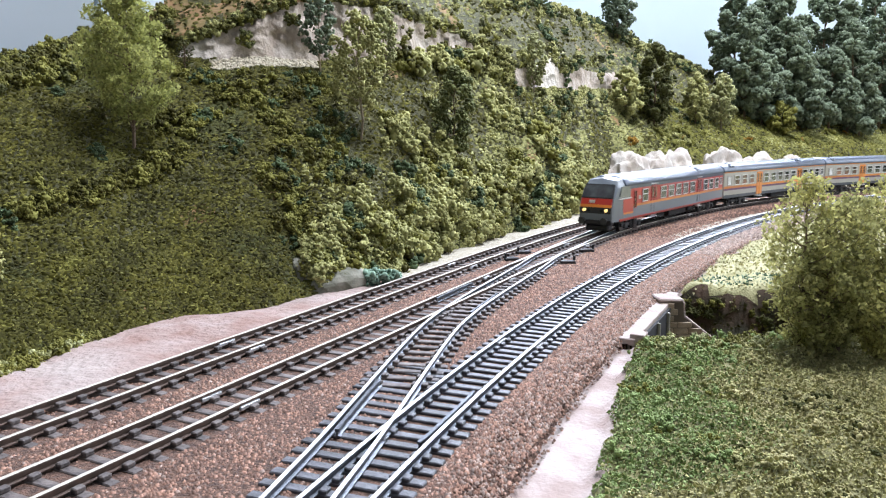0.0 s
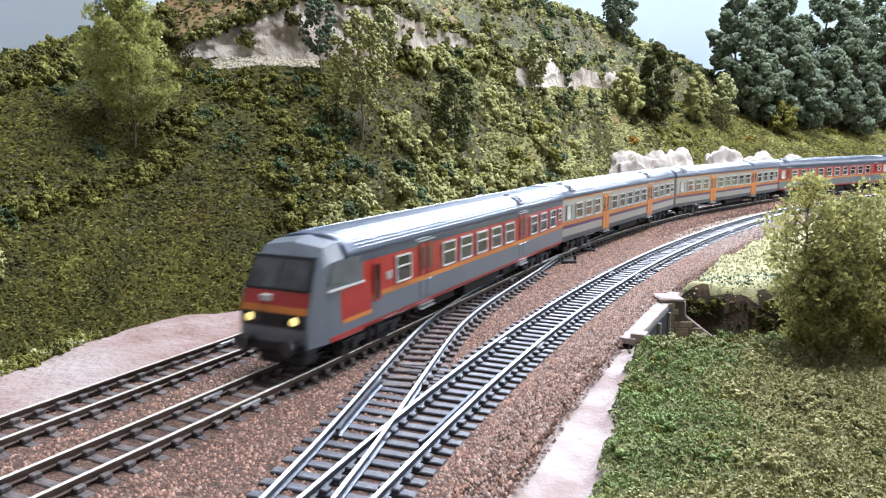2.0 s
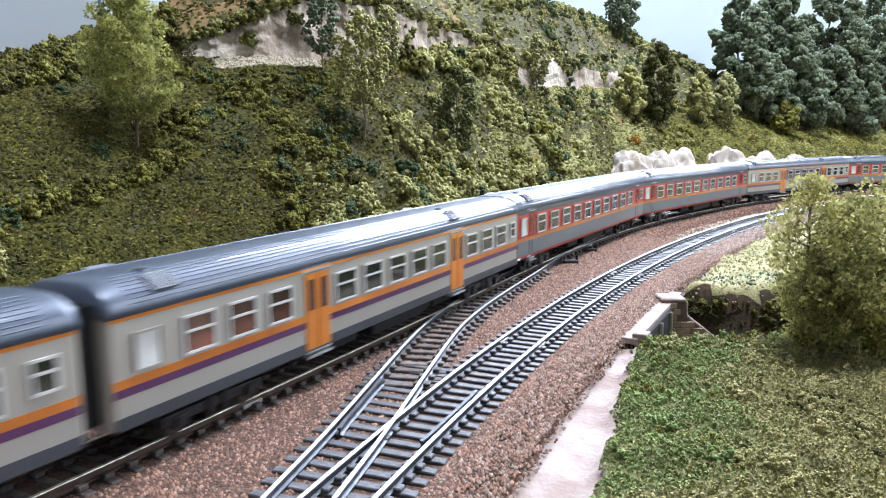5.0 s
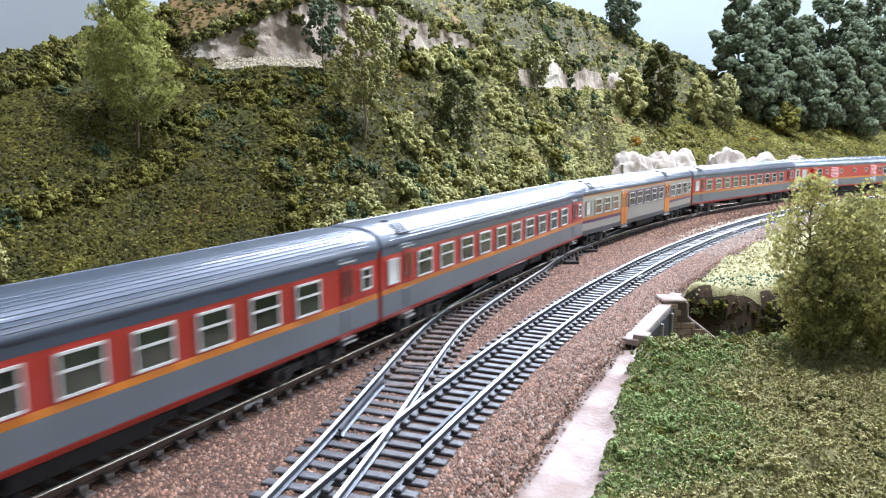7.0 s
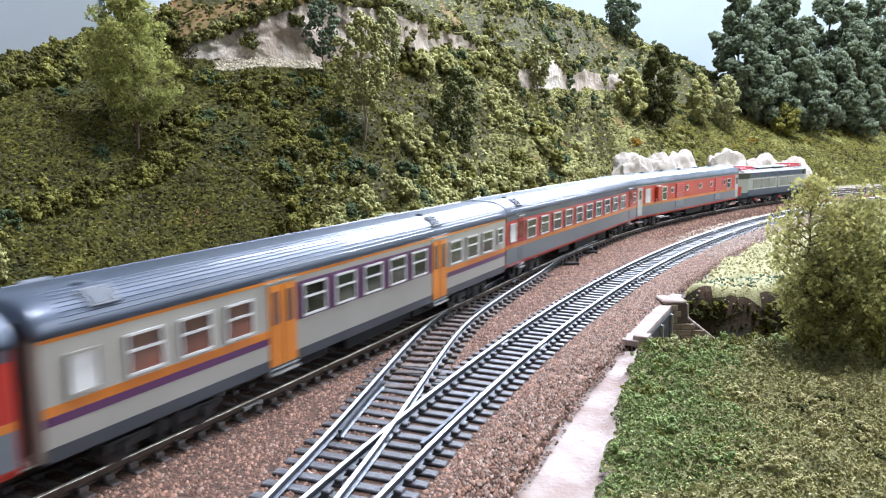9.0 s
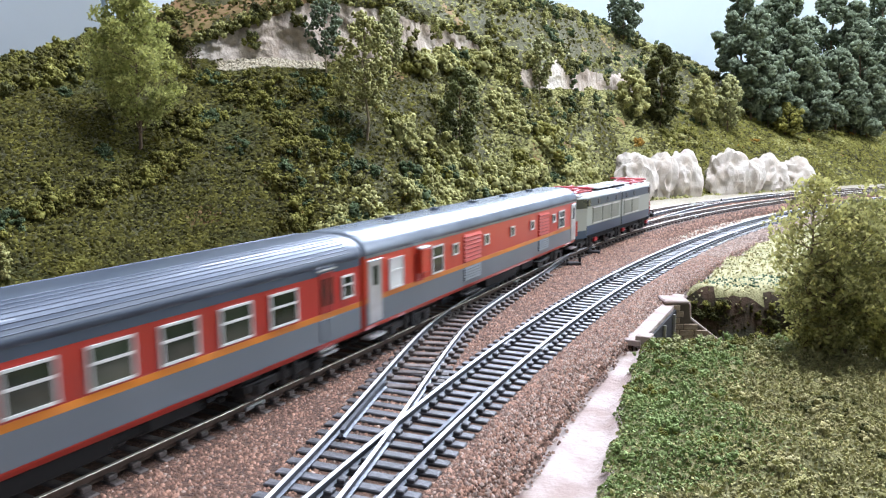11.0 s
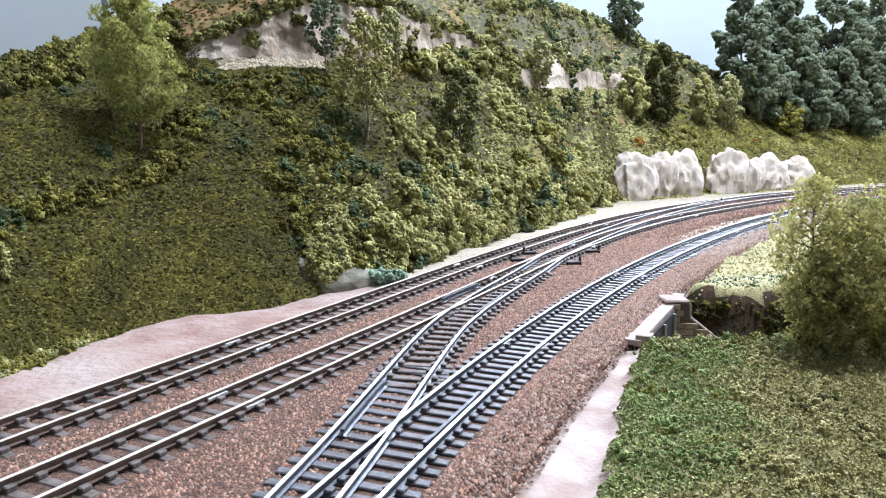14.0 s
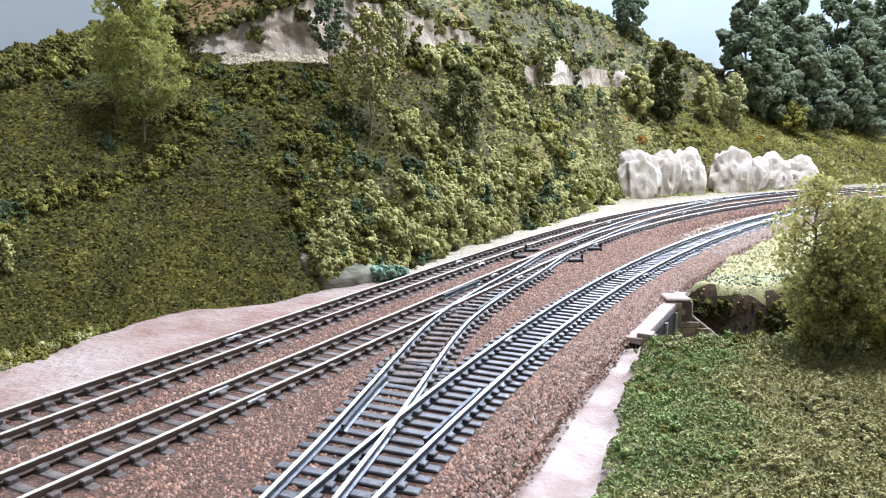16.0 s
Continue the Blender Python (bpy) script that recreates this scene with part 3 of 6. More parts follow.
def turnout_timbers(th, a, b, pitch):
    """Sleepers of the branch line, lengthened to carry the diverging line until the two stand apart."""
    made = {}
    s = a
    while s < b:
        p, p2 = at_s(TRACK_C, s), at_s(TRACK_C, s + 0.004)
        d = (p2 - p) / np.hypot(*(p2 - p))
        left = np.array([-d[1], d[0]])
        rel = D_PATH - p
        k = int(np.abs(rel @ d).argmin())
        gap = max(0.0, float(rel[k] @ left))
        extra = round(gap, 3) if gap < 0.030 else 0.0
        if extra not in made:
            me = made[extra] = sleeper_mesh(0.0034, 0.030, M_SLEEPER)
            for v in me.vertices:
                if v.co.x < -0.0135:
                    v.co.x -= extra
        put("sleeper", made[extra], th, at=Matrix.Translation((p[0], p[1], 0.0)) @ Matrix.Rotation(math.atan2(-left[1], -left[0]), 4, "Z"))
        s += pitch


turnout_timbers(track_c, -0.1485, 0.21, 0.0066)

# ---- foliage, stones and other loose cover ----
def fast_mesh(name, v, f, mats, idx=None, smooth=False):
    """A mesh from arrays of equal-sided faces."""
    v, f = np.asarray(v, np.float32), np.asarray(f, np.int32)
    k = f.shape[1]
    me = bpy.data.meshes.new(name)
    me.vertices.add(len(v))
    me.vertices.foreach_set("co", v.ravel())
    me.loops.add(f.size)
    me.loops.foreach_set("vertex_index", f.ravel())
    me.polygons.add(len(f))
    me.polygons.foreach_set("loop_start", np.arange(0, f.size, k, dtype=np.int32))
    for m in (mats if isinstance(mats, (list, tuple)) else [mats]):
        me.materials.append(m)
    if idx is not None:
        me.polygons.foreach_set("material_index", np.asarray(idx, np.int32))
    if smooth:
        me.polygons.foreach_set("use_smooth", np.ones(len(f), bool))
    me.update(calc_edges=True)
    return me


g = (1 + 5 ** 0.5) / 2
ICO_V = np.array([(-1, g, 0), (1, g, 0), (-1, -g, 0), (1, -g, 0), (0, -1, g), (0, 1, g), (0, -1, -g), (0, 1, -g), (g, 0, -1), (g, 0, 1), (-g, 0, -1), (-g, 0, 1)]) / math.hypot(1, g)
ICO_F = np.array([(0, 11, 5), (0, 5, 1), (0, 1, 7), (0, 7, 10), (0, 10, 11), (1, 5, 9), (5, 11, 4), (11, 10, 2), (10, 7, 6), (7, 1, 8),
                  (3, 9, 4), (3, 4, 2), (3, 2, 6), (3, 6, 8), (3, 8, 9), (4, 9, 5), (2, 4, 11), (6, 2, 10), (8, 6, 7), (9, 8, 1)])
OCT_V = np.array([(1, 0, 0), (-1, 0, 0), (0, 1, 0), (0, -1, 0), (0, 0, 1), (0, 0, -1)], float)
OCT_F = np.array([(0, 2, 4), (2, 1, 4), (1, 3, 4), (3, 0, 4), (2, 0, 5), (1, 2, 5), (3, 1, 5), (0, 3, 5)])
LEAF_V = np.array([(0, -1, 0), (0.55, 0, 0.18), (0, 1, 0), (-0.55, 0, 0.18)], float)
LEAF_F = np.array([(0, 1, 3), (1, 2, 3)])
CHIP_V = np.array([(0, -1, 0), (0.8, 0.1, 0), (0, 1, 0.1), (-0.8, 0, 0), (0, 0, 0.45)], float)
STONE_V = np.array([(1, 0, -0.35), (0, 1, -0.3), (-1, 0, -0.35), (0, -1, -0.3), (0.1, 0.45, 0.75), (-0.1, -0.45, 0.7)], float)
STONE_F = np.array([(0, 1, 4), (1, 2, 4), (2, 5, 4), (2, 3, 5), (3, 0, 5), (0, 4, 5)])
CHIP_F = np.array([(0, 1, 4), (1, 2, 4), (2, 3, 4), (3, 0, 4)])


def spins(n, rng, upright=False):
    """Random turns, about z alone if upright."""
    if upright:
        t = rng.uniform(0, 2 * np.pi, n)
        c, s, o, z = np.cos(t), np.sin(t), np.ones(n), np.zeros(n)
        return np.stack([c, -s, z, s, c, z, z, z, o], 1).reshape(n, 3, 3)
    q = rng.normal(size=(n, 4))
    q /= np.linalg.norm(q, axis=1)[:, None]
    w, x, y, z = q.T
    return np.stack([1 - 2 * (y * y + z * z), 2 * (x * y - z * w), 2 * (x * z + y * w), 2 * (x * y + z * w), 1 - 2 * (x * x + z * z), 2 * (y * z - x * w),
                     2 * (x * z - y * w), 2 * (y * z + x * w), 1 - 2 * (x * x + y * y)], 1).reshape(n, 3, 3)


def scatter(base_v, base_f, at, size, rng, rough=0.25, flat=1.0, upright=False, slope=0.0):
    """Many small solids: places, sizes, random turns and dents."""
    n, k = len(at), len(base_v)
    v = np.einsum("nij,kj->nki", spins(n, rng, upright), base_v)
    v *= (1 + rng.uniform(-rough, rough, (n, k, 1)))
    v *= np.asarray(size, float).reshape(n, 1, 1)
    v[:, :, 2] *= flat
    if slope:
        t = np.radians(slope + rng.normal(0, 28, n))[:, None]
        y, z = v[:, :, 1].copy(), v[:, :, 2].copy()
        v[:, :, 1], v[:, :, 2] = y * np.cos(t) - z * np.sin(t), y * np.sin(t) + z * np.cos(t)
    v += np.asarray(at)[:, None, :]
    f = (base_f[None] + (np.arange(n) * k)[:, None, None]).reshape(-1, base_f.shape[1])
    return v.reshape(-1, 3), f


def stuff(name, label, category, v, f, mats, idx=None):
    return tagged(put(name, fast_mesh(name, v, f, mats, idx)), label, category, kind="stuff")


def leaf_mat(name, colour, colour2, island=0.35, rough=0.85, thin=0.0):
    m = mat(name, colour, rough, colour2=colour2, scale=60, island=island, spread=0.8, through_light=thin)
    m.node_tree.nodes["Principled BSDF"].inputs["Specular IOR Level"].default_value = 0.2
    return m


F_OLIVE = leaf_mat("olive_turf", (0.096, 0.089, 0.016), (0.044, 0.042, 0.008), 0.6)
F_SPUR = leaf_mat("spur_foliage", (0.37, 0.36, 0.15), (0.215, 0.215, 0.08), 0.25)
F_YELLOW = leaf_mat("yellow_green_foliage", (0.205, 0.196, 0.046), (0.125, 0.122, 0.030), 0.25)
F_BLUE = leaf_mat("blue_green_foliage", (0.085, 0.118, 0.056), (0.045, 0.068, 0.032), 0.3)
F_DARK = leaf_mat("dark_green_foliage", (0.085, 0.088, 0.028), (0.048, 0.052, 0.016), 0.35)
F_WOOD = leaf_mat("deep_wood_foliage", (0.175, 0.212, 0.142), (0.085, 0.11, 0.07), 0.4)
F_PALE = leaf_mat("pale_green_foliage", (0.36, 0.36, 0.18), (0.22, 0.23, 0.10), 0.4)
F_BIRCH = leaf_mat("birch_foliage", (0.45, 0.455, 0.165), (0.26, 0.275, 0.085), 0.45, thin=0.4)
F_GRASS = leaf_mat("bright_grass", (0.27, 0.345, 0.14), (0.165, 0.225, 0.08), 0.3)
F_FIELD = leaf_mat("olive_grass", (0.40, 0.38, 0.175), (0.27, 0.26, 0.11), 0.3)
F_TREE = leaf_mat("olive_leaves", (0.50, 0.47, 0.19), (0.32, 0.31, 0.11), 0.5, thin=0.5)
F_TREE_DARK = leaf_mat("dark_olive_leaves", (0.44, 0.425, 0.185), (0.26, 0.26, 0.10), 0.5, thin=0.5)
F_DRY = leaf_mat("dry_grass", (0.44, 0.40, 0.20), (0.29, 0.265, 0.13), 0.3)
F_LIGHT = leaf_mat("light_grass", (0.64, 0.59, 0.35), (0.47, 0.44, 0.23), 0.25)
F_TEAL = leaf_mat("teal_lichen", (0.20, 0.29, 0.22), (0.10, 0.17, 0.12), 0.3)
M_BARK = mat("bark", (0.16, 0.11, 0.07), 0.9, scale=200, bump=0.5)
M_BARK_PALE = mat("pale_bark", (0.30, 0.24, 0.16), 0.9, scale=200, bump=0.5)

rng = np.random.default_rng(7)

# fine turf flakes all over the hill
n = 125000
ta_, tr_ = np.where(rng.random(n) < 0.6, rng.uniform(-0.75, -0.12, n), rng.uniform(-0.15, 0.62, n)), rng.uniform(0.02, 5.1, n)
tr_ = np.where(rng.random(n) < 0.5, rng.uniform(0.02, 2.1, n), tr_)
keep = ~is_cliff(ta_, tr_) & ~inside(ta_, tr_, LEDGE)
ta_, tr_ = ta_[keep], tr_[keep]
tp = hill_at(ta_, tr_)
cover = fbm(tp, 30) + 0.25 * rng.normal(size=len(tp))
keep = (cover > -0.55) & ((ta_ > -0.15) | (ta_ < -0.4) | (tr_ < 3.9) | (rng.random(len(tp)) < 0.4))
tp, ta_, tr_ = tp[keep], ta_[keep], tr_[keep]
tone = fbm(tp + 3, 14) + 0.12 * rng.normal(size=len(tp)) + np.clip((ta_ + 0.15) * 1.2, -0.25, 0.3)
kindf = np.where((tone > 0.30) & (ta_ > -0.18), 1, np.where(tone < -0.42, 3, 0))
kindf = np.where((kindf == 0) & (rng.random(len(tp)) < 0.07), 2, kindf)
kindf = np.where((ta_ > 0.30) & (rng.random(len(tp)) < 0.65), 2, kindf)
kindf = np.where((fbm(tp + 7, 25) > 0.42) & (rng.random(len(tp)) < 0.7), 2, kindf)
size = rng.uniform(0.0009, 0.0021, len(tp)) * np.clip(tp[:, 1] / 0.55, 0.8, 1.7)
v, f = scatter(CHIP_V, CHIP_F, tp + [0, -0.0003, 0.0004], size, rng, 0.35, 1.0, True, 42.0)
stuff("turf", "coarse olive scatter turf on the hillside", "turf", v, f, [F_OLIVE, F_SPUR, F_YELLOW, F_DARK], np.repeat(kindf, 4))


def foam(p, radius, mats_w, name, label, lumps=6, crumbs=8, out=(0.05, -0.62, 0.78), category="bush"):
    """Low foam bushes: each one is a heap of rounded lumps, and each lump is set with torn crumbs."""
    n, rad, out = len(p), np.asarray(radius, float), np.array(out)

    def facing(shape):
        d = rng.normal(size=(*shape, 3))
        d /= np.linalg.norm(d, axis=-1, keepdims=True)
        k = (d * out).sum(-1, keepdims=True)
        return np.where(k < -0.1, d - 2 * k * out, d)

    c = p[:, None, :] + facing((n, lumps)) * (rad[:, None] * rng.uniform(0.45, 1.0, (n, lumps)))[:, :, None]
    lr = rad[:, None] * rng.uniform(0.26, 0.46, (n, lumps))
    v1, f1 = scatter(ICO_V, ICO_F, c.reshape(-1, 3), lr.ravel() * 0.82, rng, 0.3)
    cc = c[:, :, None, :] + facing((n, lumps, crumbs)) * (lr[:, :, None] * rng.uniform(0.75, 1.0, (n, lumps, crumbs)))[..., None]
    cs = lr[:, :, None] * rng.uniform(0.26, 0.52, (n, lumps, crumbs))
    v2, f2 = scatter(OCT_V, OCT_F, cc.reshape(-1, 3), cs.ravel(), rng, 0.5)
    order = (fbm(p + 6, 38, 2) * 0.5 + 0.5) * 0.6 + rng.random(n) * 0.4
    kinds = np.searchsorted(np.cumsum([w for _, w in mats_w]), np.argsort(np.argsort(order)) / max(1, n) * 0.999)
    kinds = np.minimum(kinds, len(mats_w) - 1)
    idx = np.concatenate([np.repeat(kinds, lumps * 20), np.repeat(kinds, lumps * crumbs * 8)])
    return stuff(name, label, category, np.concatenate([v1, v2]), np.concatenate([f1, f2 + len(v1)]), [m for m, _ in mats_w], idx)


def bushes(a, r, radius, mats_w, name, label, lumps=6, crumbs=8):
    return foam(hill_at(a, r), radius, mats_w, name, label, lumps, crumbs)


def belt(points, n, wide, tall):
    """Scattered places along a winding line on the hill."""
    q = np.array(points, float)
    t = rng.uniform(0, len(q) - 1, n)
    k = np.arange(len(q))
    return np.interp(t, k, q[:, 0]) + rng.normal(0, wide, n), np.interp(t, k, q[:, 1]) + rng.normal(0, tall, n)


def zone(n, a0, a1, r0, r1, hold=0.0, freq=28, shift=0.0, wave=0.0):
    a, r = rng.uniform(a0, a1, n), rng.uniform(r0, r1, n)
    if wave:
        a = a + wave * (np.sin(r * 5.1 + 0.7) + 0.7 * np.sin(r * 11.3) + 0.5 * rng.normal(size=n)) * (a < a0 + 0.08)
    k = (fbm(hill_at(a, r) + shift, freq, 2) > hold) & ~is_cliff(a, r)
    return a[k], r[k]


def join(*zs):
    return np.concatenate([z[0] for z in zs]), np.concatenate([z[1] for z in zs])


# the thicket on the spur, with a patch of finer scrub in it
a, r = join(zone(950, -0.19, 0.23, 0.0, 1.1, -0.30), zone(430, -0.15, 0.20, 1.0, 2.6, -0.10))
k = inside(a, r, SPUR) & ~(inside(a, r, SCRUB) & (rng.random(len(a)) < 0.85))
a, r = a[k], r[k]
far_k = np.clip(hill_at(a, r)[:, 1] / 0.58, 0.8, 1.5)
bushes(a, r, rng.uniform(0.0060, 0.0125, len(a)) * far_k, [(F_SPUR, 0.70), (F_YELLOW, 0.14), (F_OLIVE, 0.08), (F_BLUE, 0.08)], "thicket", "dense olive foam thicket on the lower slope", 8, 8)
a, r = zone(900, 0.0, 0.18, 0.2, 1.55, -0.2)
k = inside(a, r, SCRUB)
bushes(a[k], r[k], rng.uniform(0.0022, 0.0045, k.sum()), [(F_SPUR, 0.75), (F_PALE, 0.15), (F_YELLOW, 0.10)], "scrub", "fine pale scrub on the smoother slope", 4, 8)
# belts and clumps across the hollow and below the ledge
a, r = join(belt([(-0.66, 1.27), (-0.595, 1.29), (-0.517, 1.31), (-0.44, 1.33), (-0.371, 1.34), (-0.339, 1.43)], 85, 0.008, 0.045),
            belt([(-0.375, 1.68), (-0.337, 1.68), (-0.275, 1.64)], 42, 0.010, 0.06),
            belt([(-0.254, 1.79), (-0.218, 1.7), (-0.196, 1.56), (-0.209, 1.31), (-0.195, 1.16), (-0.200, 0.88), (-0.201, 0.61)], 78, 0.009, 0.05),
            belt([(-0.151, 1.65), (-0.144, 1.52), (-0.16, 1.32), (-0.123, 1.25), (-0.101, 1.11)], 40, 0.010, 0.05))
bushes(a, r, rng.uniform(0.0040, 0.0070, len(a)), [(F_OLIVE, 0.34), (F_YELLOW, 0.50), (F_BLUE, 0.16)], "bush_belt", "olive and dark green bushes across the slope")
a, r = belt([(-0.332, 2.6), (-0.298, 1.98), (-0.261, 1.86), (-0.209, 1.84), (-0.165, 1.9), (-0.136, 1.79)], 62, 0.008, 0.06)
bushes(a, r, rng.uniform(0.0042, 0.0068, len(a)), [(F_YELLOW, 0.55), (F_OLIVE, 0.20), (F_BLUE, 0.25)], "bush_belt", "green bushes below the quarry ledge")
a, r = join(*[belt([(x, y), (x + 0.006, y)], 5, 0.006, 0.03) for x, y in ((-0.447, 1.61), (-0.151, 1.63), (-0.115, 1.45), (-0.13, 1.22), (-0.305, 2.05), (-0.498, 2.23), (-0.20, 0.72))])
bushes(a, r, rng.uniform(0.0034, 0.0050, len(a)), [(F_BLUE, 1.0)], "dark_shrubs", "dark bluish shrubs on the slope")
a, r = join(zone(520, -0.78, -0.42, 2.55, 5.05, -0.6), zone(110, -0.44, -0.34, 3.9, 5.0, 0.0))
bushes(a, r, rng.uniform(0.0050, 0.0085, len(a)), [(F_OLIVE, 0.40), (F_YELLOW, 0.45), (F_DARK, 0.15)], "ridge_bushes", "dark olive bushes along the ridge")
# rims and faces of the quarry
a, r = join(belt([(q, w + 0.10) for q, w in QUARRY[1:12]], 120, 0.006, 0.05), zone(170, 0.06, 0.10, 1.9, 4.8, -0.4), zone(70, -0.30, 0.10, 4.25, 5.0, 0.1), zone(90, -0.20, 0.10, 4.2, 5.0, 0.0),
            *[belt([(x, y), (x + 0.004, y - 0.18)], 7, 0.004, 0.05) for x, y in ((-0.248, 3.55), (-0.186, 3.75), (-0.070, 3.8), (-0.040, 3.5), (-0.005, 3.7))])
bushes(a, r, rng.uniform(0.0034, 0.0066, len(a)), [(F_SPUR, 0.42), (F_OLIVE, 0.28), (F_DARK, 0.18), (F_YELLOW, 0.12)], "rim_bushes", "green bushes on the rim of the quarry face")
a, r = join(belt([(q, w + 0.22) for q, w in SCAR[0:7]], 40, 0.006, 0.08), zone(320, 0.09, 0.40, 4.75, 5.1, -0.4), zone(60, 0.26, 0.36, 2.0, 4.5, -0.1), zone(70, 0.10, 0.27, 4.3, 4.8, 0.2), zone(90, 0.09, 0.27, 1.5, 2.1, -0.1),
            belt([(0.165, 3.9), (0.170, 3.2)], 7, 0.002, 0.05), belt([(0.212, 4.0), (0.216, 3.4)], 5, 0.002, 0.05))
bushes(a, r, rng.uniform(0.0055, 0.0100, len(a)), [(F_DARK, 0.34), (F_SPUR, 0.40), (F_BLUE, 0.26)], "upper_bushes", "dark bluish bushes above the smaller rock scar")
a, r = join(zone(110, 0.235, 0.40, 0.75, 1.6, 0.0), zone(150, 0.40, 0.75, 1.2, 3.4, 0.12))
F_RUST = leaf_mat("rusty_foliage", (0.36, 0.20, 0.035), (0.22, 0.13, 0.03), 0.3)
bushes(a, r, rng.uniform(0.005, 0.010, len(a)), [(F_YELLOW, 0.50), (F_SPUR, 0.38), (F_RUST, 0.12)], "meadow_bushes", "yellow-green and rusty scrub above the chalk rocks")
a, r = zone(150, -0.74, -0.46, 0.0, 0.10, -0.3)
bushes(a, r, rng.uniform(0.0025, 0.0042, len(a)), [(F_YELLOW, 0.55), (F_PALE, 0.45)], "verge_bushes", "yellow-green tufts along the foot of the slope", 5, 8)


# ---- trees ----
def tree(label, at, height, width, foliage, crumbs, crumb, bark, seed, start=0.25, lean=0.0, leafy=False, shape=0.75, clusters=26, gap=0.0):
    """A tapered trunk with limbs, and a crown of many torn crumbs or small leaves round the limb ends."""
    th = thing("tree", label, "tree", "trees", Matrix.Translation(at))
    rg = np.random.default_rng(seed)
    bm = bmesh.new()
    top = Vector((lean * height, 0, height * 0.93))
    prev, r0 = Vector((0, 0, -0.004)), max(0.0007, height * 0.011)
    for i in range(1, 7):
        k = i / 6
        p = Vector((top.x * k + rg.normal(0, 0.012) * height, rg.normal(0, 0.012) * height, top.z * k))
        rod(bm, prev, p, r0 * (1.08 - 0.8 * (k - 1 / 6)), 7, r0 * (1.08 - 0.8 * k))
        prev = p
    tips = []
    for i in range(clusters):
        k = start + (1 - start) * (i + 0.5) / clusters
        env = math.sin(math.pi * min(1.0, max(0.04, (k - start) / (1 - start)) ** shape)) ** 0.6
        ang = i * 2.4 + rg.normal(0, 0.3)
        rr_ = width / 2 * env * rg.uniform(0.55, 1.0)
        tip = Vector((lean * height * k + math.cos(ang) * rr_, math.sin(ang) * rr_, height * k))
        base = Vector((lean * height * k * 0.8, 0, height * max(0.08, k - 0.13)))
        mid = (base + tip) / 2 + Vector((0, 0, -0.02 * height))
        rod(bm, base, mid, r0 * 0.34, 5, r0 * 0.26)
        rod(bm, mid, tip, r0 * 0.26, 5, r0 * 0.08)
        tips.append((tip, env))
        tips.append(((tip + mid) / 2, env))
    tips.append((Vector((top.x, 0, height * 0.97)), 0.5))
    part("trunk", bm, bark, th)
    T = np.array([t[0][:] for t in tips])
    E_ = np.array([t[1] for t in tips])
    which = rg.integers(0, len(T), crumbs)
    tuft = (width * rg.uniform(0.085, 0.15, len(T)) * (0.7 + 0.5 * E_))[which]
    d = rg.normal(size=(crumbs, 3))
    d /= np.linalg.norm(d, axis=1)[:, None]
    d[:, 2] = np.where(rg.random(crumbs) < 0.45, np.abs(d[:, 2]), d[:, 2])
    c = T[which] + d * (tuft * rg.uniform(0.55, 1.05, crumbs))[:, None] * [1, 1, 0.8]
    c[:, 2] = np.clip(c[:, 2], height * 0.04, height * 1.03)
    sz = crumb * rg.uniform(0.55, 1.3, crumbs)
    v, f = scatter(LEAF_V if leafy else OCT_V, LEAF_F if leafy else OCT_F, c, sz, rg, 0.4 if leafy else 0.6)
    put("crown", fast_mesh("crown", v, f, foliage), th)
    return th


def on_hill(a, r):
    p = hill_at(np.array([a]), np.array([r]))[0]
    return (float(p[0]), float(p[1]), float(p[2]))


tree("tall feathery yellow-green birch standing on the slope", on_hill(-0.398, 1.55), 0.097, 0.053, F_BIRCH, 17000, 0.0012, M_BARK, 1, 0.22, leafy=True, clusters=44)
tree("slim blue-green tree beside the quarry ledge", on_hill(-0.150, 1.95), 0.062, 0.030, F_WOOD, 620, 0.0015, M_BARK_PALE, 2, 0.35)
tree("ragged pale green tree with bare lower limbs", on_hill(-0.098, 1.42), 0.088, 0.044, F_SPUR, 1150, 0.0016, M_BARK_PALE, 3, 0.32)
tree("thin pale green tree before the quarry face", on_hill(-0.066, 1.9), 0.058, 0.028, F_PALE, 792, 0.0016, M_BARK_PALE, 4, 0.3)
tree("narrow dark green tree on the thicket slope", on_hill(0.024, 1.18), 0.078, 0.038, leaf_mat("mid_green_foliage", (0.17, 0.185, 0.075), (0.085, 0.097, 0.036), 0.35), 1900, 0.0016, M_BARK, 5, 0.12)
tree("light green young tree at the rock scar", on_hill(0.128, 2.1), 0.066, 0.034, F_PALE, 1008, 0.0019, M_BARK_PALE, 6, 0.2)
tree("dark green cypress-like tree above the scar", on_hill(0.288, 1.65), 0.122, 0.060, F_DARK, 2600, 0.0028, M_BARK, 7, 0.08)
tree("light green bushy tree on the meadow edge", on_hill(0.343, 1.9), 0.082, 0.046, F_SPUR, 1500, 0.0028, M_BARK, 8, 0.12)
tree("rounded light green tree on the meadow edge", on_hill(0.377, 1.85), 0.092, 0.046, F_PALE, 1600, 0.0028, M_BARK, 9, 0.2)
tree("green tree standing on the skyline ridge", on_hill(0.236, 4.75), 0.100, 0.060, F_WOOD, 1900, 0.0030, M_BARK, 10, 0.12)
tree("low yellow-green bushy tree on the meadow", on_hill(0.454, 1.9), 0.056, 0.056, F_YELLOW, 1008, 0.0034, M_BARK, 11, 0.05)
tree("low olive bushy tree by the dark cypress", on_hill(0.250, 1.7), 0.070, 0.050, F_SPUR, 1008, 0.0034, M_BARK, 12, 0.05)
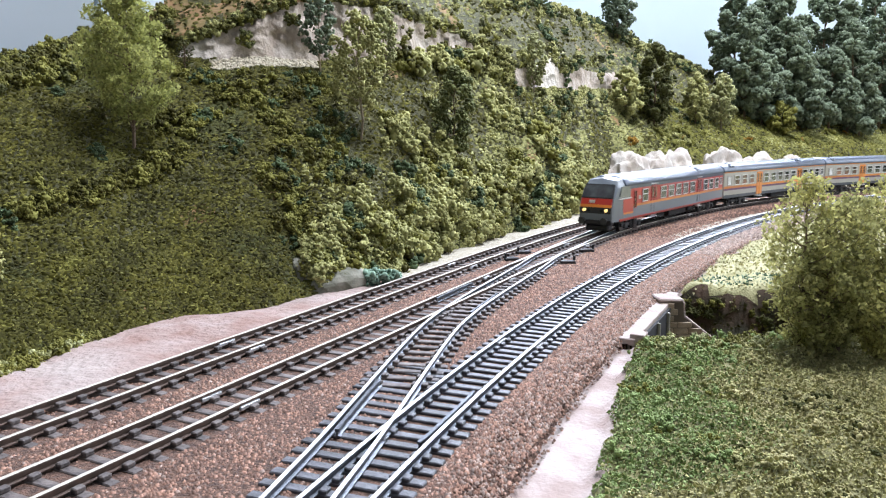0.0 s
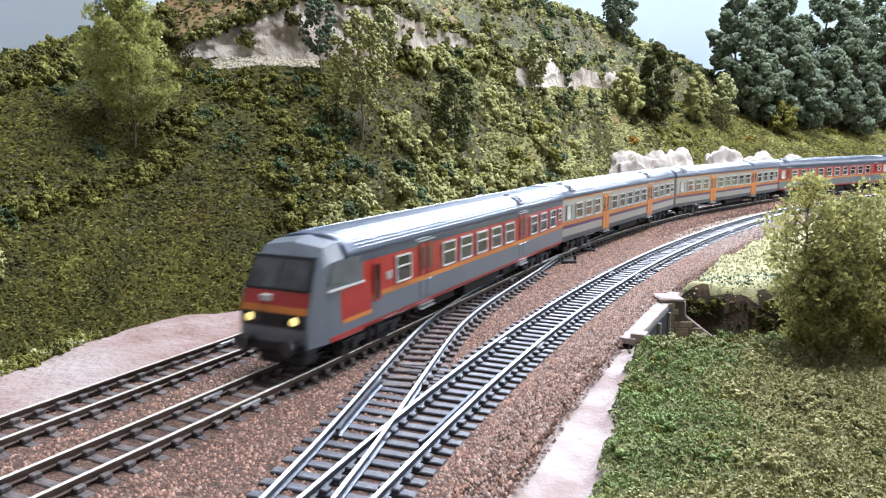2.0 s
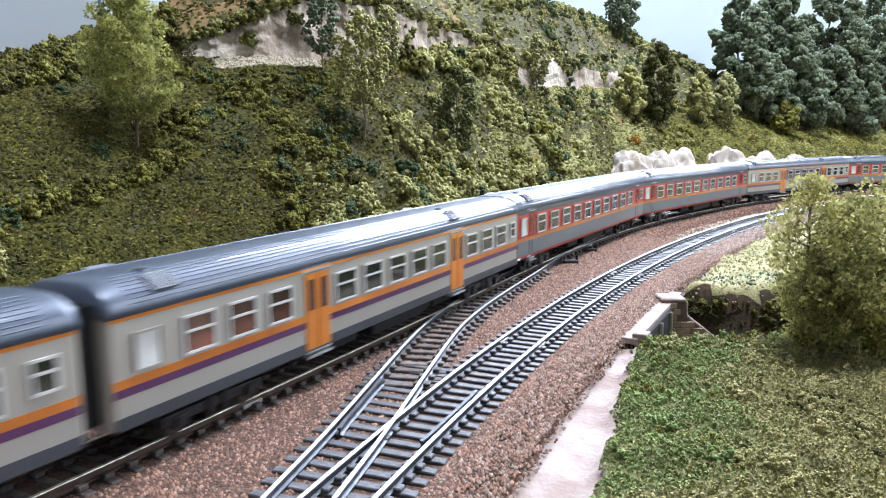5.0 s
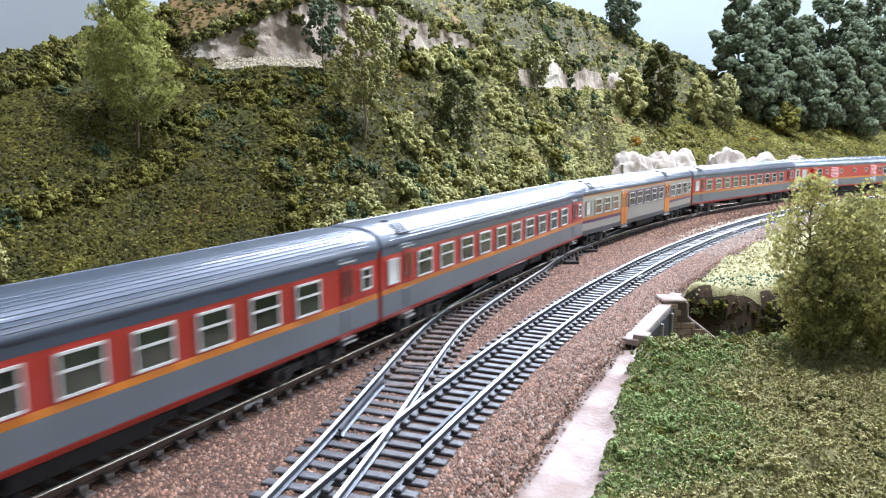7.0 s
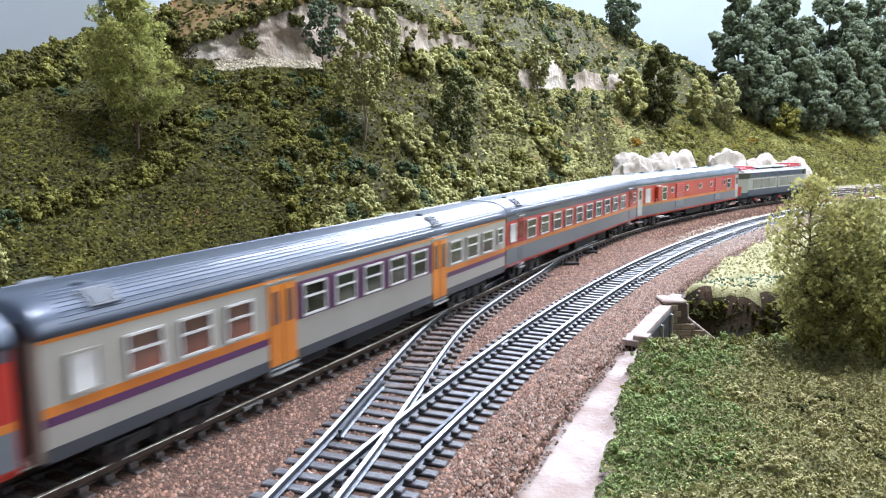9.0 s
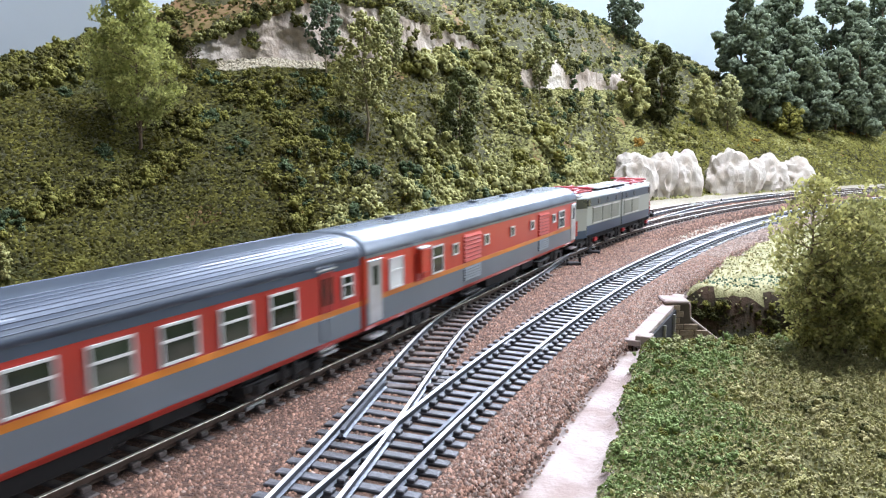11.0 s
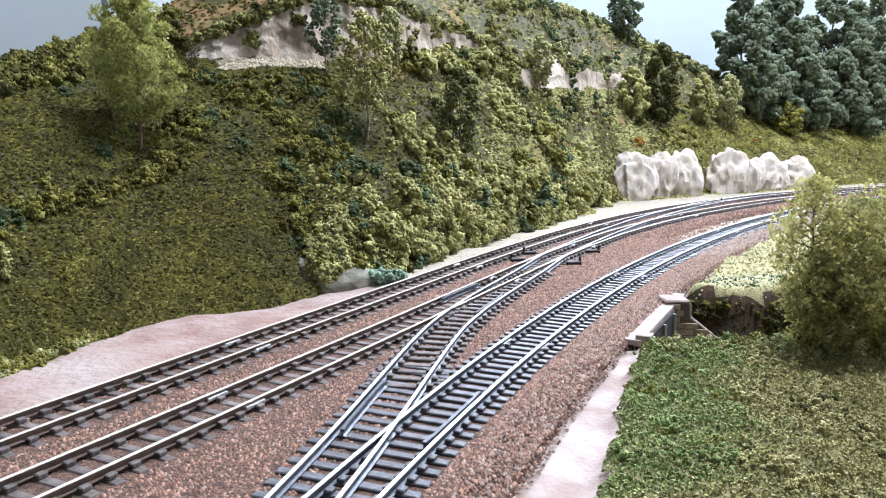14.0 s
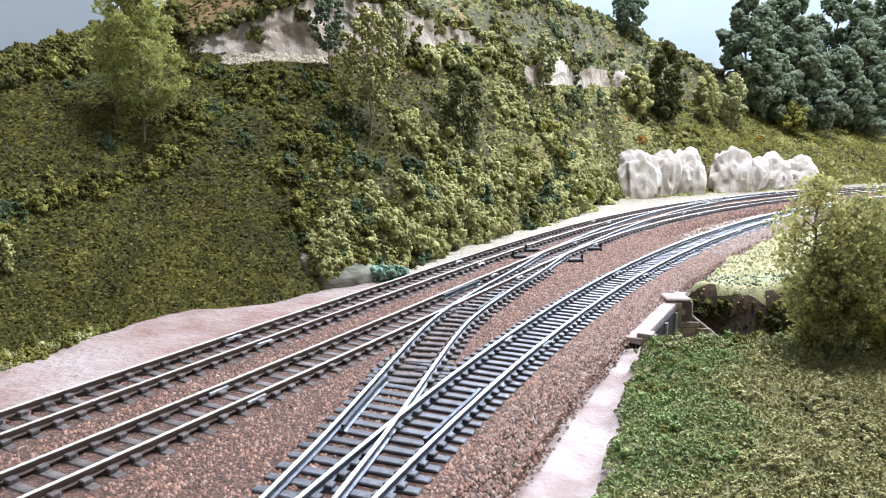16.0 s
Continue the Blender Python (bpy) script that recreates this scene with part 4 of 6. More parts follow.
tree("small bare-branched shrub before the quarry", on_hill(-0.325, 2.7), 0.022, 0.016, F_DARK, 144, 0.0008, M_BARK, 13, 0.2)
tree("small bluish shrub on the slope", on_hill(-0.600, 0.95), 0.016, 0.012, F_SPUR, 528, 0.0008, M_BARK, 14, 0.05)
for i, (a_, r_, h_, w_) in enumerate(((0.405, 3.6, 0.185, 0.085), (0.388, 4.5, 0.215, 0.090), (0.447, 4.6, 0.225, 0.100), (0.470, 2.9, 0.170, 0.080), (0.505, 4.4, 0.240, 0.110), (0.520, 2.6, 0.150, 0.080), (0.545, 2.5, 0.205, 0.085),
                                      (0.585, 3.4, 0.235, 0.110), (0.610, 2.5, 0.190, 0.080), (0.640, 3.8, 0.22, 0.10), (0.425, 4.9, 0.19, 0.09), (0.570, 5.0, 0.26, 0.11), (0.430, 2.7, 0.120, 0.085), (0.490, 2.3, 0.110, 0.080), (0.560, 2.1, 0.115, 0.080), (0.455, 3.4, 0.185, 0.085), (0.535, 3.6, 0.235, 0.090))):
    tree("tall dark blue-green broadleaf tree of the wood", on_hill(a_, r_), h_, w_ * 1.08, F_WOOD, 3400, 0.0042, M_BARK, 30 + i, 0.10, clusters=20)


def ground_z(x, y):
    return float(ground_form(np.array([[x, y]]))[0][0])


for i, (x, y, h_, w_, m_) in enumerate(((0.1500, 0.3000, 0.071, 0.040, F_TREE), (0.1660, 0.2990, 0.064, 0.042, F_TREE_DARK), (0.1860, 0.3060, 0.069, 0.046, F_TREE), (0.1560, 0.2930, 0.042, 0.034, F_TREE_DARK),
                                         (0.178, 0.288, 0.044, 0.038, F_TREE), (0.166, 0.306, 0.058, 0.040, F_TREE_DARK))):
    tree("ragged olive bushy tree at the field edge", (x, y, ground_z(x, y)), h_, w_, m_, 4300, 0.00105, M_BARK, 60 + i, 0.03, leafy=True, shape=1.35, clusters=46)

# ---- grass of the fields ----
def greenness(p):
    """Above 0.1 where the field is bright green; the rest is dry olive."""
    edge = np.interp(p[:, 1], [0.165, 0.185, 0.22, 0.255, 0.295, 0.32], [0.025, 0.074, 0.094, 0.098, 0.122, 0.108])
    return 1.6 * fbm(p, 45) + 0.6 * fbm(p + 3, 160) + (edge - p[:, 0]) / 0.011


n = 130000
px = np.stack([rng.uniform(0.02, 0.27, n), rng.uniform(0.12, 0.33, n)], 1)
zf, kf = ground_form(px)
ok = kf == 3
px, zf = px[ok], zf[ok]
p3 = np.c_[px, zf]
green = greenness(p3)
kindg = np.where(green + 0.9 * rng.normal(size=len(px)) > 0.10, np.where(rng.random(len(px)) < 0.15, 1, 0), np.where(rng.random(len(px)) < 0.35, 2, 1))
kindg = np.where((px[:, 1] > 0.30) & (rng.random(len(px)) < 0.5), 3, kindg)
v, f = scatter(CHIP_V, CHIP_F, p3 + [0, 0, 0.0004], rng.uniform(0.0003, 0.00075, len(px)), rng, 0.4)
stuff("field_grass", "green and dry olive grass of the near field", "grass", v, f, [F_GRASS, F_FIELD, F_DRY, F_YELLOW], np.repeat(kindg, 4))
n = 70000
px = np.stack([rng.uniform(0.10, 0.75, n), rng.uniform(0.41, 0.95, n)], 1)
zf, kf = ground_form(px)
ok = kf == 3
px, zf = px[ok], zf[ok]
p3 = np.c_[px, zf]
teal = (abs(px[:, 0] - 0.185) < 0.028) & (abs(px[:, 1] - 0.447) < 0.014)
v, f = scatter(CHIP_V, CHIP_F, p3 + [0, 0, 0.0005], rng.uniform(0.0005, 0.0010, len(px)), rng, 0.4)
stuff("field_grass", "pale yellow-green grass beyond the cutting", "grass", v, f, [F_LIGHT, F_TEAL, F_DRY], np.repeat(np.where(teal, 1, np.where(fbm(p3, 60) > 0.3, 2, 0)), 4))
n = 120000
px = np.stack([rng.uniform(0.02, 0.24, n), rng.uniform(0.12, 0.33, n)], 1)
zf, kf = ground_form(px)
ok = kf == 3
px, zf = px[ok], zf[ok]
BLADE_V = np.array([(-0.14, 0, 0), (0.14, 0, 0), (0.25, 0.3, 1.0)])
green = greenness(np.c_[px, zf])
v, f = scatter(BLADE_V, np.array([(0, 1, 2)]), np.c_[px, zf], rng.uniform(0.0003, 0.0009, len(px)), rng, 0.2, 1.0, True)
stuff("grass_blades", "short grass blades of the near field", "grass", v, f, [F_GRASS, F_FIELD, F_DRY, F_YELLOW], np.where(green + 0.9 * rng.normal(size=len(px)) > 0.1, np.where(rng.random(len(px)) < 0.15, 3, 0), np.where(rng.random(len(px)) < 0.3, 2, 1)))
# mossy clumps that give the field its relief, and a brighter fringe along the lip of the cutting
n = 1500
px = np.concatenate([np.stack([rng.uniform(0.02, 0.33, n), rng.uniform(0.11, 0.31, n)], 1), np.stack([rng.uniform(0.09, 0.36, 200), rng.uniform(0.300, 0.324, 200)], 1)])
rad = np.concatenate([rng.uniform(0.0014, 0.0034, n), rng.uniform(0.0018, 0.0038, 200)])
lip = np.arange(len(px)) >= n
zf, kf = ground_form(px)
ok = (kf == 3) & ((fbm(np.c_[px, zf] + 2, 45) > 0.0) | lip)
px, zf, rad, lip = px[ok], zf[ok], rad[ok], lip[ok]
green = greenness(np.c_[px, zf]) > 0.1
for pick, mats_w, label in ((green & ~lip, [(F_GRASS, 0.8), (F_YELLOW, 0.2)], "green mossy foam tufts in the near field"), (~green & ~lip, [(F_FIELD, 0.6), (F_DRY, 0.25), (F_DARK, 0.15)], "dry olive foam tufts in the near field"),
                            (lip, [(F_PALE, 0.45), (F_GRASS, 0.35), (F_YELLOW, 0.2)], "bright foam tufts along the lip of the cutting")):
    foam(np.c_[px, zf][pick], rad[pick], mats_w, "moss_clumps", label, 4, 7, (0, -0.2, 0.98), "moss")
# moss and weeds on the cutting's bank
n = 11000
px = np.stack([rng.uniform(0.10, 0.45, n), rng.uniform(0.395, 0.434, n)], 1)
zf, kf = ground_form(px)
ok = (kf == 4) & (fbm(np.c_[px, zf], 45) > -0.38)
v, f = scatter(CHIP_V, CHIP_F, np.c_[px, zf][ok], rng.uniform(0.0008, 0.0018, ok.sum()), rng, 0.4)
stuff("bank_moss", "dark moss on the bank of the cutting", "moss", v, f, [F_DARK, F_OLIVE], np.repeat(rng.integers(0, 2, ok.sum()), 4))
ok = ok & (fbm(np.c_[px, zf] + 8, 35) > -0.15) & (rng.random(n) < 0.22)
foam(np.c_[px, zf][ok], rng.uniform(0.0022, 0.0048, ok.sum()), [(F_DARK, 0.5), (F_OLIVE, 0.35), (F_YELLOW, 0.15)], "bank_weeds", "dark weeds on the bank of the cutting", 5, 7, (0, -0.7, 0.71), "moss")

# ---- ballast stones ----
def ballast(n, line_l, off_l, line_r, off_r, a, b, material, label, bias=1.0, size=(0.0006, 0.0012)):
    t = rng.random(n) ** bias
    s = a + (b - a) * t
    L = np.stack([np.interp(s, S, line_l[:, 0]), np.interp(s, S, line_l[:, 1])], 1)
    L2 = np.stack([np.interp(s + 0.01, S, line_l[:, 0]), np.interp(s + 0.01, S, line_l[:, 1])], 1) - L
    R = np.stack([np.interp(s, S, line_r[:, 0]), np.interp(s, S, line_r[:, 1])], 1)
    R2 = np.stack([np.interp(s + 0.01, S, line_r[:, 0]), np.interp(s + 0.01, S, line_r[:, 1])], 1) - R
    L = L + np.stack([-L2[:, 1], L2[:, 0]], 1) / 0.01 * off_l
    R = R - np.stack([-R2[:, 1], R2[:, 0]], 1) / 0.01 * off_r
    w = rng.random(n)
    xy = L * (1 - w[:, None]) + R * w[:, None]
    z = np.interp(w, [0, 0.03, 0.08, 0.88, 0.92, 0.97, 1.0], [-0.0100, -0.0058, -0.0036, -0.0036, -0.0040, -0.0066, -0.0098])
    p = np.c_[xy, z]
    for ln_ in (TRACK_A, TRACK_B, TRACK_C):
        d = np.abs(lateral(ln_, xy)[0])
        p[:, 2] -= np.where(d < 0.0145, 0.0005, 0.0)
    sz = rng.uniform(*size, n)
    v, f = scatter(STONE_V, STONE_F, p, sz, rng, 0.35, 0.95, True)
    stuff("ballast", label, "ballast", v, f, material)


ballast(76000, TRACK_A, 0.0195, TRACK_C, 0.034, -0.2, 0.39, M_BALLAST, "loose reddish brown ballast stones between the rails", 1.0, (0.0005, 0.0009))
ballast(6500, TRACK_A, 0.0195, TRACK_C, 0.034, -0.2, 0.39, M_BALLAST_GREY, "paler ballast stones among the brown", 1.0, (0.0005, 0.0009))
ballast(13000, TRACK_C, -0.012, TRACK_C, 0.036, -0.16, 0.45, M_BALLAST, "loose brown ballast stones on the branch shoulder", 0.9, (0.0004, 0.00075))
ballast(8000, TRACK_C, -0.012, TRACK_C, 0.036, -0.16, 0.45, M_BALLAST_GREY, "loose grey ballast stones on the branch shoulder", 0.7, (0.0004, 0.00075))
ballast(17000, TRACK_A, 0.0195, TRACK_B, 0.031, 0.38, 1.3, M_BALLAST, "loose reddish brown ballast stones", 1.3, (0.0008, 0.0015))
ballast(9000, TRACK_C, 0.0165, TRACK_C, 0.036, 0.35, 1.2, M_BALLAST_GREY, "loose grey-brown ballast stones", 1.3, (0.0008, 0.0015))
ballast(1500, TRACK_B, -0.024, TRACK_C, -0.016, 0.39, 0.60, M_BALLAST, "stray ballast stones on the sandy strip", 2.2, (0.0006, 0.0011))


# ---- rocks ----
def rock(name, label, at, dims, material, seed, turn=0.0, cuts=3, rough=0.22, group=""):
    bm = bmesh.new()
    bmesh.ops.create_icosphere(bm, subdivisions=cuts, radius=1.0)
    vs = np.array([v.co[:] for v in bm.verts])
    big, fine_ = fbm(vs + seed * 3.1, 1.3, 2), fbm(vs * [1, 1, 0.6] + seed * 5.3, 3.0, 4)
    k = 1 + rough * big + rough * 0.9 * (0.5 - np.abs(fbm(vs + seed * 5.3, 1.9, 2)) * 2) + rough * 0.35 * fine_
    for vtx, s in zip(bm.verts, k):
        vtx.co = Vector((vtx.co.x * dims[0] * s, vtx.co.y * dims[1] * s, vtx.co.z * dims[2] * s))
    ob = part(name, bm, material, None)
    ob.matrix_basis = Matrix.Translation(at) @ Matrix.Rotation(turn, 4, "Z")
    return tagged(ob, label, "rock", group)


for i, (x, y, w, h_, t_) in enumerate(((0.264, 1.040, 0.058, 0.074, 0.45), (0.312, 1.078, 0.040, 0.070, 0.5), (0.350, 1.098, 0.052, 0.074, 0.55),
                                       (0.432, 1.144, 0.066, 0.074, 0.6), (0.470, 1.166, 0.056, 0.062, 0.6), (0.525, 1.205, 0.066, 0.060, 0.6), (0.590, 1.255, 0.066, 0.056, 0.6))):
    rock("chalk_rock", "rough white chalk outcrop at the track side", (x, y, h_ * 0.32 - 0.009), (w * 0.60, 0.024, h_ * 0.58), M_ROCK, 11 + i, t_, 5, 0.26, "chalk outcrops")
rock("boulder", "smooth grey-green boulder at the hill foot", (-0.0575, 0.4480, -0.0075), (0.0265, 0.012, 0.0122), M_BOULDER, 41, 0.75, 4, 0.10)
# Extra rock, put in the gully in place of its deep shade.
rock("boulder", "small rock added to stand in for the gully's shade", (-0.0800, 0.4420, 0.0010), (0.009, 0.008, 0.011), M_BOULDER, 43, 0.4, 3, 0.25)
n = 1500
la, lr = rng.uniform(-0.295, -0.150, n), rng.uniform(2.20, 3.05, n)
keep = inside(la, lr, LEDGE)
la, lr, n = la[keep], lr[keep], int(keep.sum())
v, f = scatter(OCT_V, OCT_F, hill_at(la, lr), rng.uniform(0.0008, 0.0022, n), rng, 0.3)
stuff("rubble", "cream stone rubble on the quarry ledge", "rubble", v, f, mat("cream_rubble", (0.43, 0.385, 0.29), 0.9, colour2=(0.31, 0.27, 0.19), scale=200, island=0.3))
n = 150
v, f = scatter(ICO_V, ICO_F, np.stack([rng.uniform(-0.047, -0.022, n), rng.uniform(0.446, 0.458, n), rng.uniform(-0.008, 0.001, n)], 1), rng.uniform(0.0010, 0.0024, n), rng, 0.4)
stuff("lichen", "teal lichen tufts beside the boulder", "lichen", v, f, F_TEAL)


n = 420
k = rng.random(n)
foot = np.stack([0.235 + 0.40 * k + rng.normal(0, 0.003, n), 1.012 + 0.235 * k + rng.normal(0, 0.004, n), np.full(n, -0.0075)], 1)
v, f = scatter(OCT_V, OCT_F, foot, rng.uniform(0.0015, 0.0040, n), rng, 0.6)
stuff("rock_foot_grass", "green tufts along the foot of the chalk rocks", "grass", v, f, F_SPUR)


# ---- the little bridge over the cutting ----
def bridge():
    th = thing("road_bridge", "small cream plaster bridge with brick abutment beside the branch track", "bridge")
    a, b = np.array([0.0880, 0.3200]), np.array([0.1330, 0.4060])
    d = (b - a) / np.hypot(*(b - a))
    nrm = np.array([d[1], -d[0]])

    def prism(name, p, q, w0, w1, z0, z1, m, label=""):
        bm = bmesh.new()
        c = [p + nrm * w0, q + nrm * w0, q + nrm * w1, p + nrm * w1]
        vs = [bm.verts.new((*k, z)) for z in (z0, z1) for k in c]
        for fc in ((3, 2, 1, 0), (4, 5, 6, 7), (0, 1, 5, 4), (1, 2, 6, 5), (2, 3, 7, 6), (3, 0, 4, 7)):
            bm.faces.new([vs[i] for i in fc])
        bmesh.ops.bevel(bm, geom=bm.edges[:], offset=0.0003, segments=1, affect="EDGES")
        return part(name, bm, m, th, label)

    prism("coping", a - d * 0.006, b + d * 0.004, -0.0072, 0.0006, -0.0068, -0.0042, M_PLASTER, "rough white coping")
    prism("girder", a, b, 0.0004, 0.0018, -0.0190, -0.0062, M_UNDER, "dark steel girder")
    for k in range(4):
        q = a + (b - a) * (k + 0.5) / 4
        prism("girder_rib", q - d * 0.0006, q + d * 0.0006, 0.0018, 0.0034, -0.0190, -0.0066, M_CREAM_P, "pale girder stiffener")
    prism("coping_end", a - d * 0.005, a + d * 0.002, -0.002, 0.0045, -0.0075, -0.0022, M_PLASTER, "white bearing stone")
    # pillar and stepped wing wall, faced with bricks
    core = bmesh.new()
    box(core, 0.1165, 0.1290, 0.3825, 0.3960, -0.034, -0.0035)
    pil = part("abutment", core, M_MORTAR, th, "buff brick abutment")
    cap = boxed("cap", (0.1163, 0.1294, 0.3821, 0.3968, -0.0037, -0.0018), M_PLASTER, th, "thin white plaster cap", 0.0007)
    bm = bmesh.new()
    pts = [(0.1290, -0.0060), (0.1300, -0.0120), (0.1530, -0.0300), (0.1530, -0.0345), (0.1290, -0.0345)]
    fr = [bm.verts.new((x, 0.3828, z)) for x, z in pts]
    bk = [bm.verts.new((x, 0.3875, z)) for x, z in pts]
    bm.faces.new(fr)
    bm.faces.new(list(reversed(bk)))
    for i in range(5):
        bm.faces.new((fr[i], bk[i], bk[(i + 1) % 5], fr[(i + 1) % 5]))
    bmesh.ops.recalc_face_normals(bm, faces=bm.faces)
    part("wing_wall", bm, M_MORTAR, th, "sloping brick wing wall")
    bm = bmesh.new()
    rod(bm, (0.1300, 0.3850, -0.0112), (0.1537, 0.3850, -0.0298), 0.0008, 6)
    rod(bm, (0.1296, 0.3850, -0.0040), (0.1302, 0.3850, -0.0112), 0.0011, 6)
    part("wing_coping", bm, M_PLASTER, th, "white sloping coping")
    bmesh_brick = bmesh.new()
    box(bmesh_brick, -0.0036, 0.0036, -0.0005, 0.0004, -0.0015, 0.0015, 0.0002)
    me = bpy.data.meshes.new("brick")
    bmesh_brick.to_mesh(me)
    bmesh_brick.free()
    me.materials.append(M_BRICK)
    half_me = me.copy()
    half_me.transform(Matrix.Diagonal((0.46, 1, 1, 1)))
    for row in range(9):
        z = -0.0055 - row * 0.0034
        right = 0.1288 if z > -0.0115 else 0.1290 + (-0.0115 - z) / 0.0180 * 0.0225
        x = 0.1166 if row % 2 else 0.1166 + 0.0039
        while x + 0.0034 < right + 0.0012:
            half = x < 0.1170
            put("brick", half_me if half else me, pil, at=Matrix.Translation((x + 0.0018 if half else x + 0.0002, 0.3824, z)))
            x += 0.0058 if half else 0.0076
        for k in range(2):
            put("brick", me, pil, at=Matrix.Translation((0.1163, 0.3866 + k * 0.0058, z)) @ Matrix.Rotation(math.pi / 2, 4, "Z"))
    return th


bridge()


# ---- point machines beside the turnouts ----
def point_machine(x, y, turn, label):
    th = thing("point_machine", label, "point machine", "point machines", Matrix.Translation((x, y, -0.0042)) @ Matrix.Rotation(turn, 4, "Z"))
    boxed("case", (-0.0050, 0.0050, -0.0022, 0.0022, 0.0, 0.0030), M_BLACK, th, "", 0.0005)
    boxed("lever", (0.0035, 0.0050, -0.0010, 0.0010, 0.0030, 0.0062), M_BLACK, th, "black upright lever", 0.0003)
    bm = bmesh.new()
    rod(bm, (-0.0050, 0, 0.0012), (-0.0085, 0, 0.0012), 0.0004)
    part("throw_rod", bm, M_BUFFER, th)


point_machine(0.0890, 0.5000, 0.1, "black point machine with lever beside the turnout")
point_machine(0.1120, 0.5500, 0.1, "black point machine with lever beside the turnout")
point_machine(0.0640, 0.5430, 3.3, "small black point motor between the tracks")
point_machine(0.0520, 0.5140, 3.3, "small black point motor between the tracks")
point_machine(0.3500, 0.9480, 0.0, "dark point motor between the far tracks")


def check_rail(th, path, a, b, side, m):
    """A short guard rail just inside a running rail."""
    seg = path[(path[:, 1] >= a) & (path[:, 1] <= b)]
    nr = normals(seg)
    flare = np.abs(np.linspace(-1, 1, len(seg))) ** 6 * 0.0005
    put("check_rail", rail_mesh(seg + nr * side * (0.00825 - 0.0021 - flare)[:, None], M_RAIL_SIDE_NEW, M_RAIL_SIDE_NEW, -0.0001), th, m)


check_rail(cross_d, D_PATH, 0.206, 0.252, 1, "dark check rail")
check_rail(track_c, stretch(TRACK_C, -0.1, 0.3), 0.196, 0.242, -1, "dark check rail")
check_rail(cross_d, D_PATH, 0.352, 0.395, -1, "dark check rail")
check_rail(track_b, stretch(TRACK_B, 0.0, 0.4), 0.375, 0.42, 1, "dark check rail")


def fishplates(th, line, places):
    """Small bright joint plates clipped round both rails of a track."""
    bm0 = bmesh.new()
    box(bm0, -0.0012, 0.0012, -0.0045, 0.0045, -0.0024, -0.0011, 0.0002)
    me = bpy.data.meshes.new("fishplate")
    bm0.to_mesh(me)
    bm0.free()
    me.materials.append(M_SILVER)
    for s in places:
        p, p2 = at_s(line, s), at_s(line, s + 0.004)
        ang = math.atan2(p2[1] - p[1], p2[0] - p[0]) - math.pi / 2
        for side in (-0.00825, 0.00825):
            put("fishplate", me, th, at=Matrix.Translation((p[0], p[1], 0)) @ Matrix.Rotation(ang, 4, "Z") @ Matrix.Translation((side, 0, 0)))


fishplates(track_a, TRACK_A, (-0.05, 0.16, 0.42, 0.68))
fishplates(track_b, TRACK_B, (-0.02, 0.21, 0.36, 0.62))
fishplates(track_c, TRACK_C, (0.065, 0.235, 0.48))


# ---- rolling stock: x runs forward, z = 0 is the top of the rails ----
ROOF_PTS = [(-0.0163 * math.cos(math.pi * k / 22) ** 0.62 if k < 11 else 0.0, 0.0395 + 0.0089 * math.sin(math.pi * k / 22) ** 0.9) for k in range(12)]
ROOF_PTS = ROOF_PTS + [(-y, z) for y, z in reversed(ROOF_PTS[:-1])]


def loft(bm, sections):
    """Join rings of equal length into a closed skin."""
    rings = [[bm.verts.new(p) for p in s] for s in sections]
    n = len(rings[0])
    for a, b in zip(rings, rings[1:]):
        for j in range(n):
            bm.faces.new((a[j], a[(j + 1) % n], b[(j + 1) % n], b[j]))
    bm.faces.new(list(reversed(rings[0])))
    bm.faces.new(rings[-1])
    bmesh.ops.recalc_face_normals(bm, faces=bm.faces)


def roof(parent, x0, x1, material, ribs=True, top=0.0484, rise=1.0):
    bm = bmesh.new()
    secs = []
    for x, k in ((x0, 0.90), (x0 + 0.002, 0.97), (x0 + 0.006, 1.0), (x1 - 0.006, 1.0), (x1 - 0.002, 0.97), (x1, 0.90)):
        ring = [(x, y * (0.985 + 0.015 * k), 0.0395 + (z - 0.0395) * k * rise) for y, z in ROOF_PTS]
        secs.append(ring)
    loft(bm, secs)
    sh = part("roof", bm, material, parent, smooth=True)
    if ribs:
        bm = bmesh.new()
        for y, z in ROOF_PTS[2:10]:
            for sgn in (1, -1):
                rod(bm, (x0 + 0.008, sgn * y, z), (x1 - 0.008, sgn * y, z), 0.00020, 5)
        tagged(part("roof_ribs", bm, material, sh), kind="stuff")
    return sh


def band(name, parent, x0, x1, z0, z1, material, out=0.0002, label=""):
    """A painted band, a hair proud of both sides of the body."""
    for sgn in (1, -1):
        bm = bmesh.new()
        box(bm, x0, x1, sgn * 0.0159, sgn * (0.0160 + out), z0, z1)
        part(name, bm, material, parent, label)


CACHE = {}


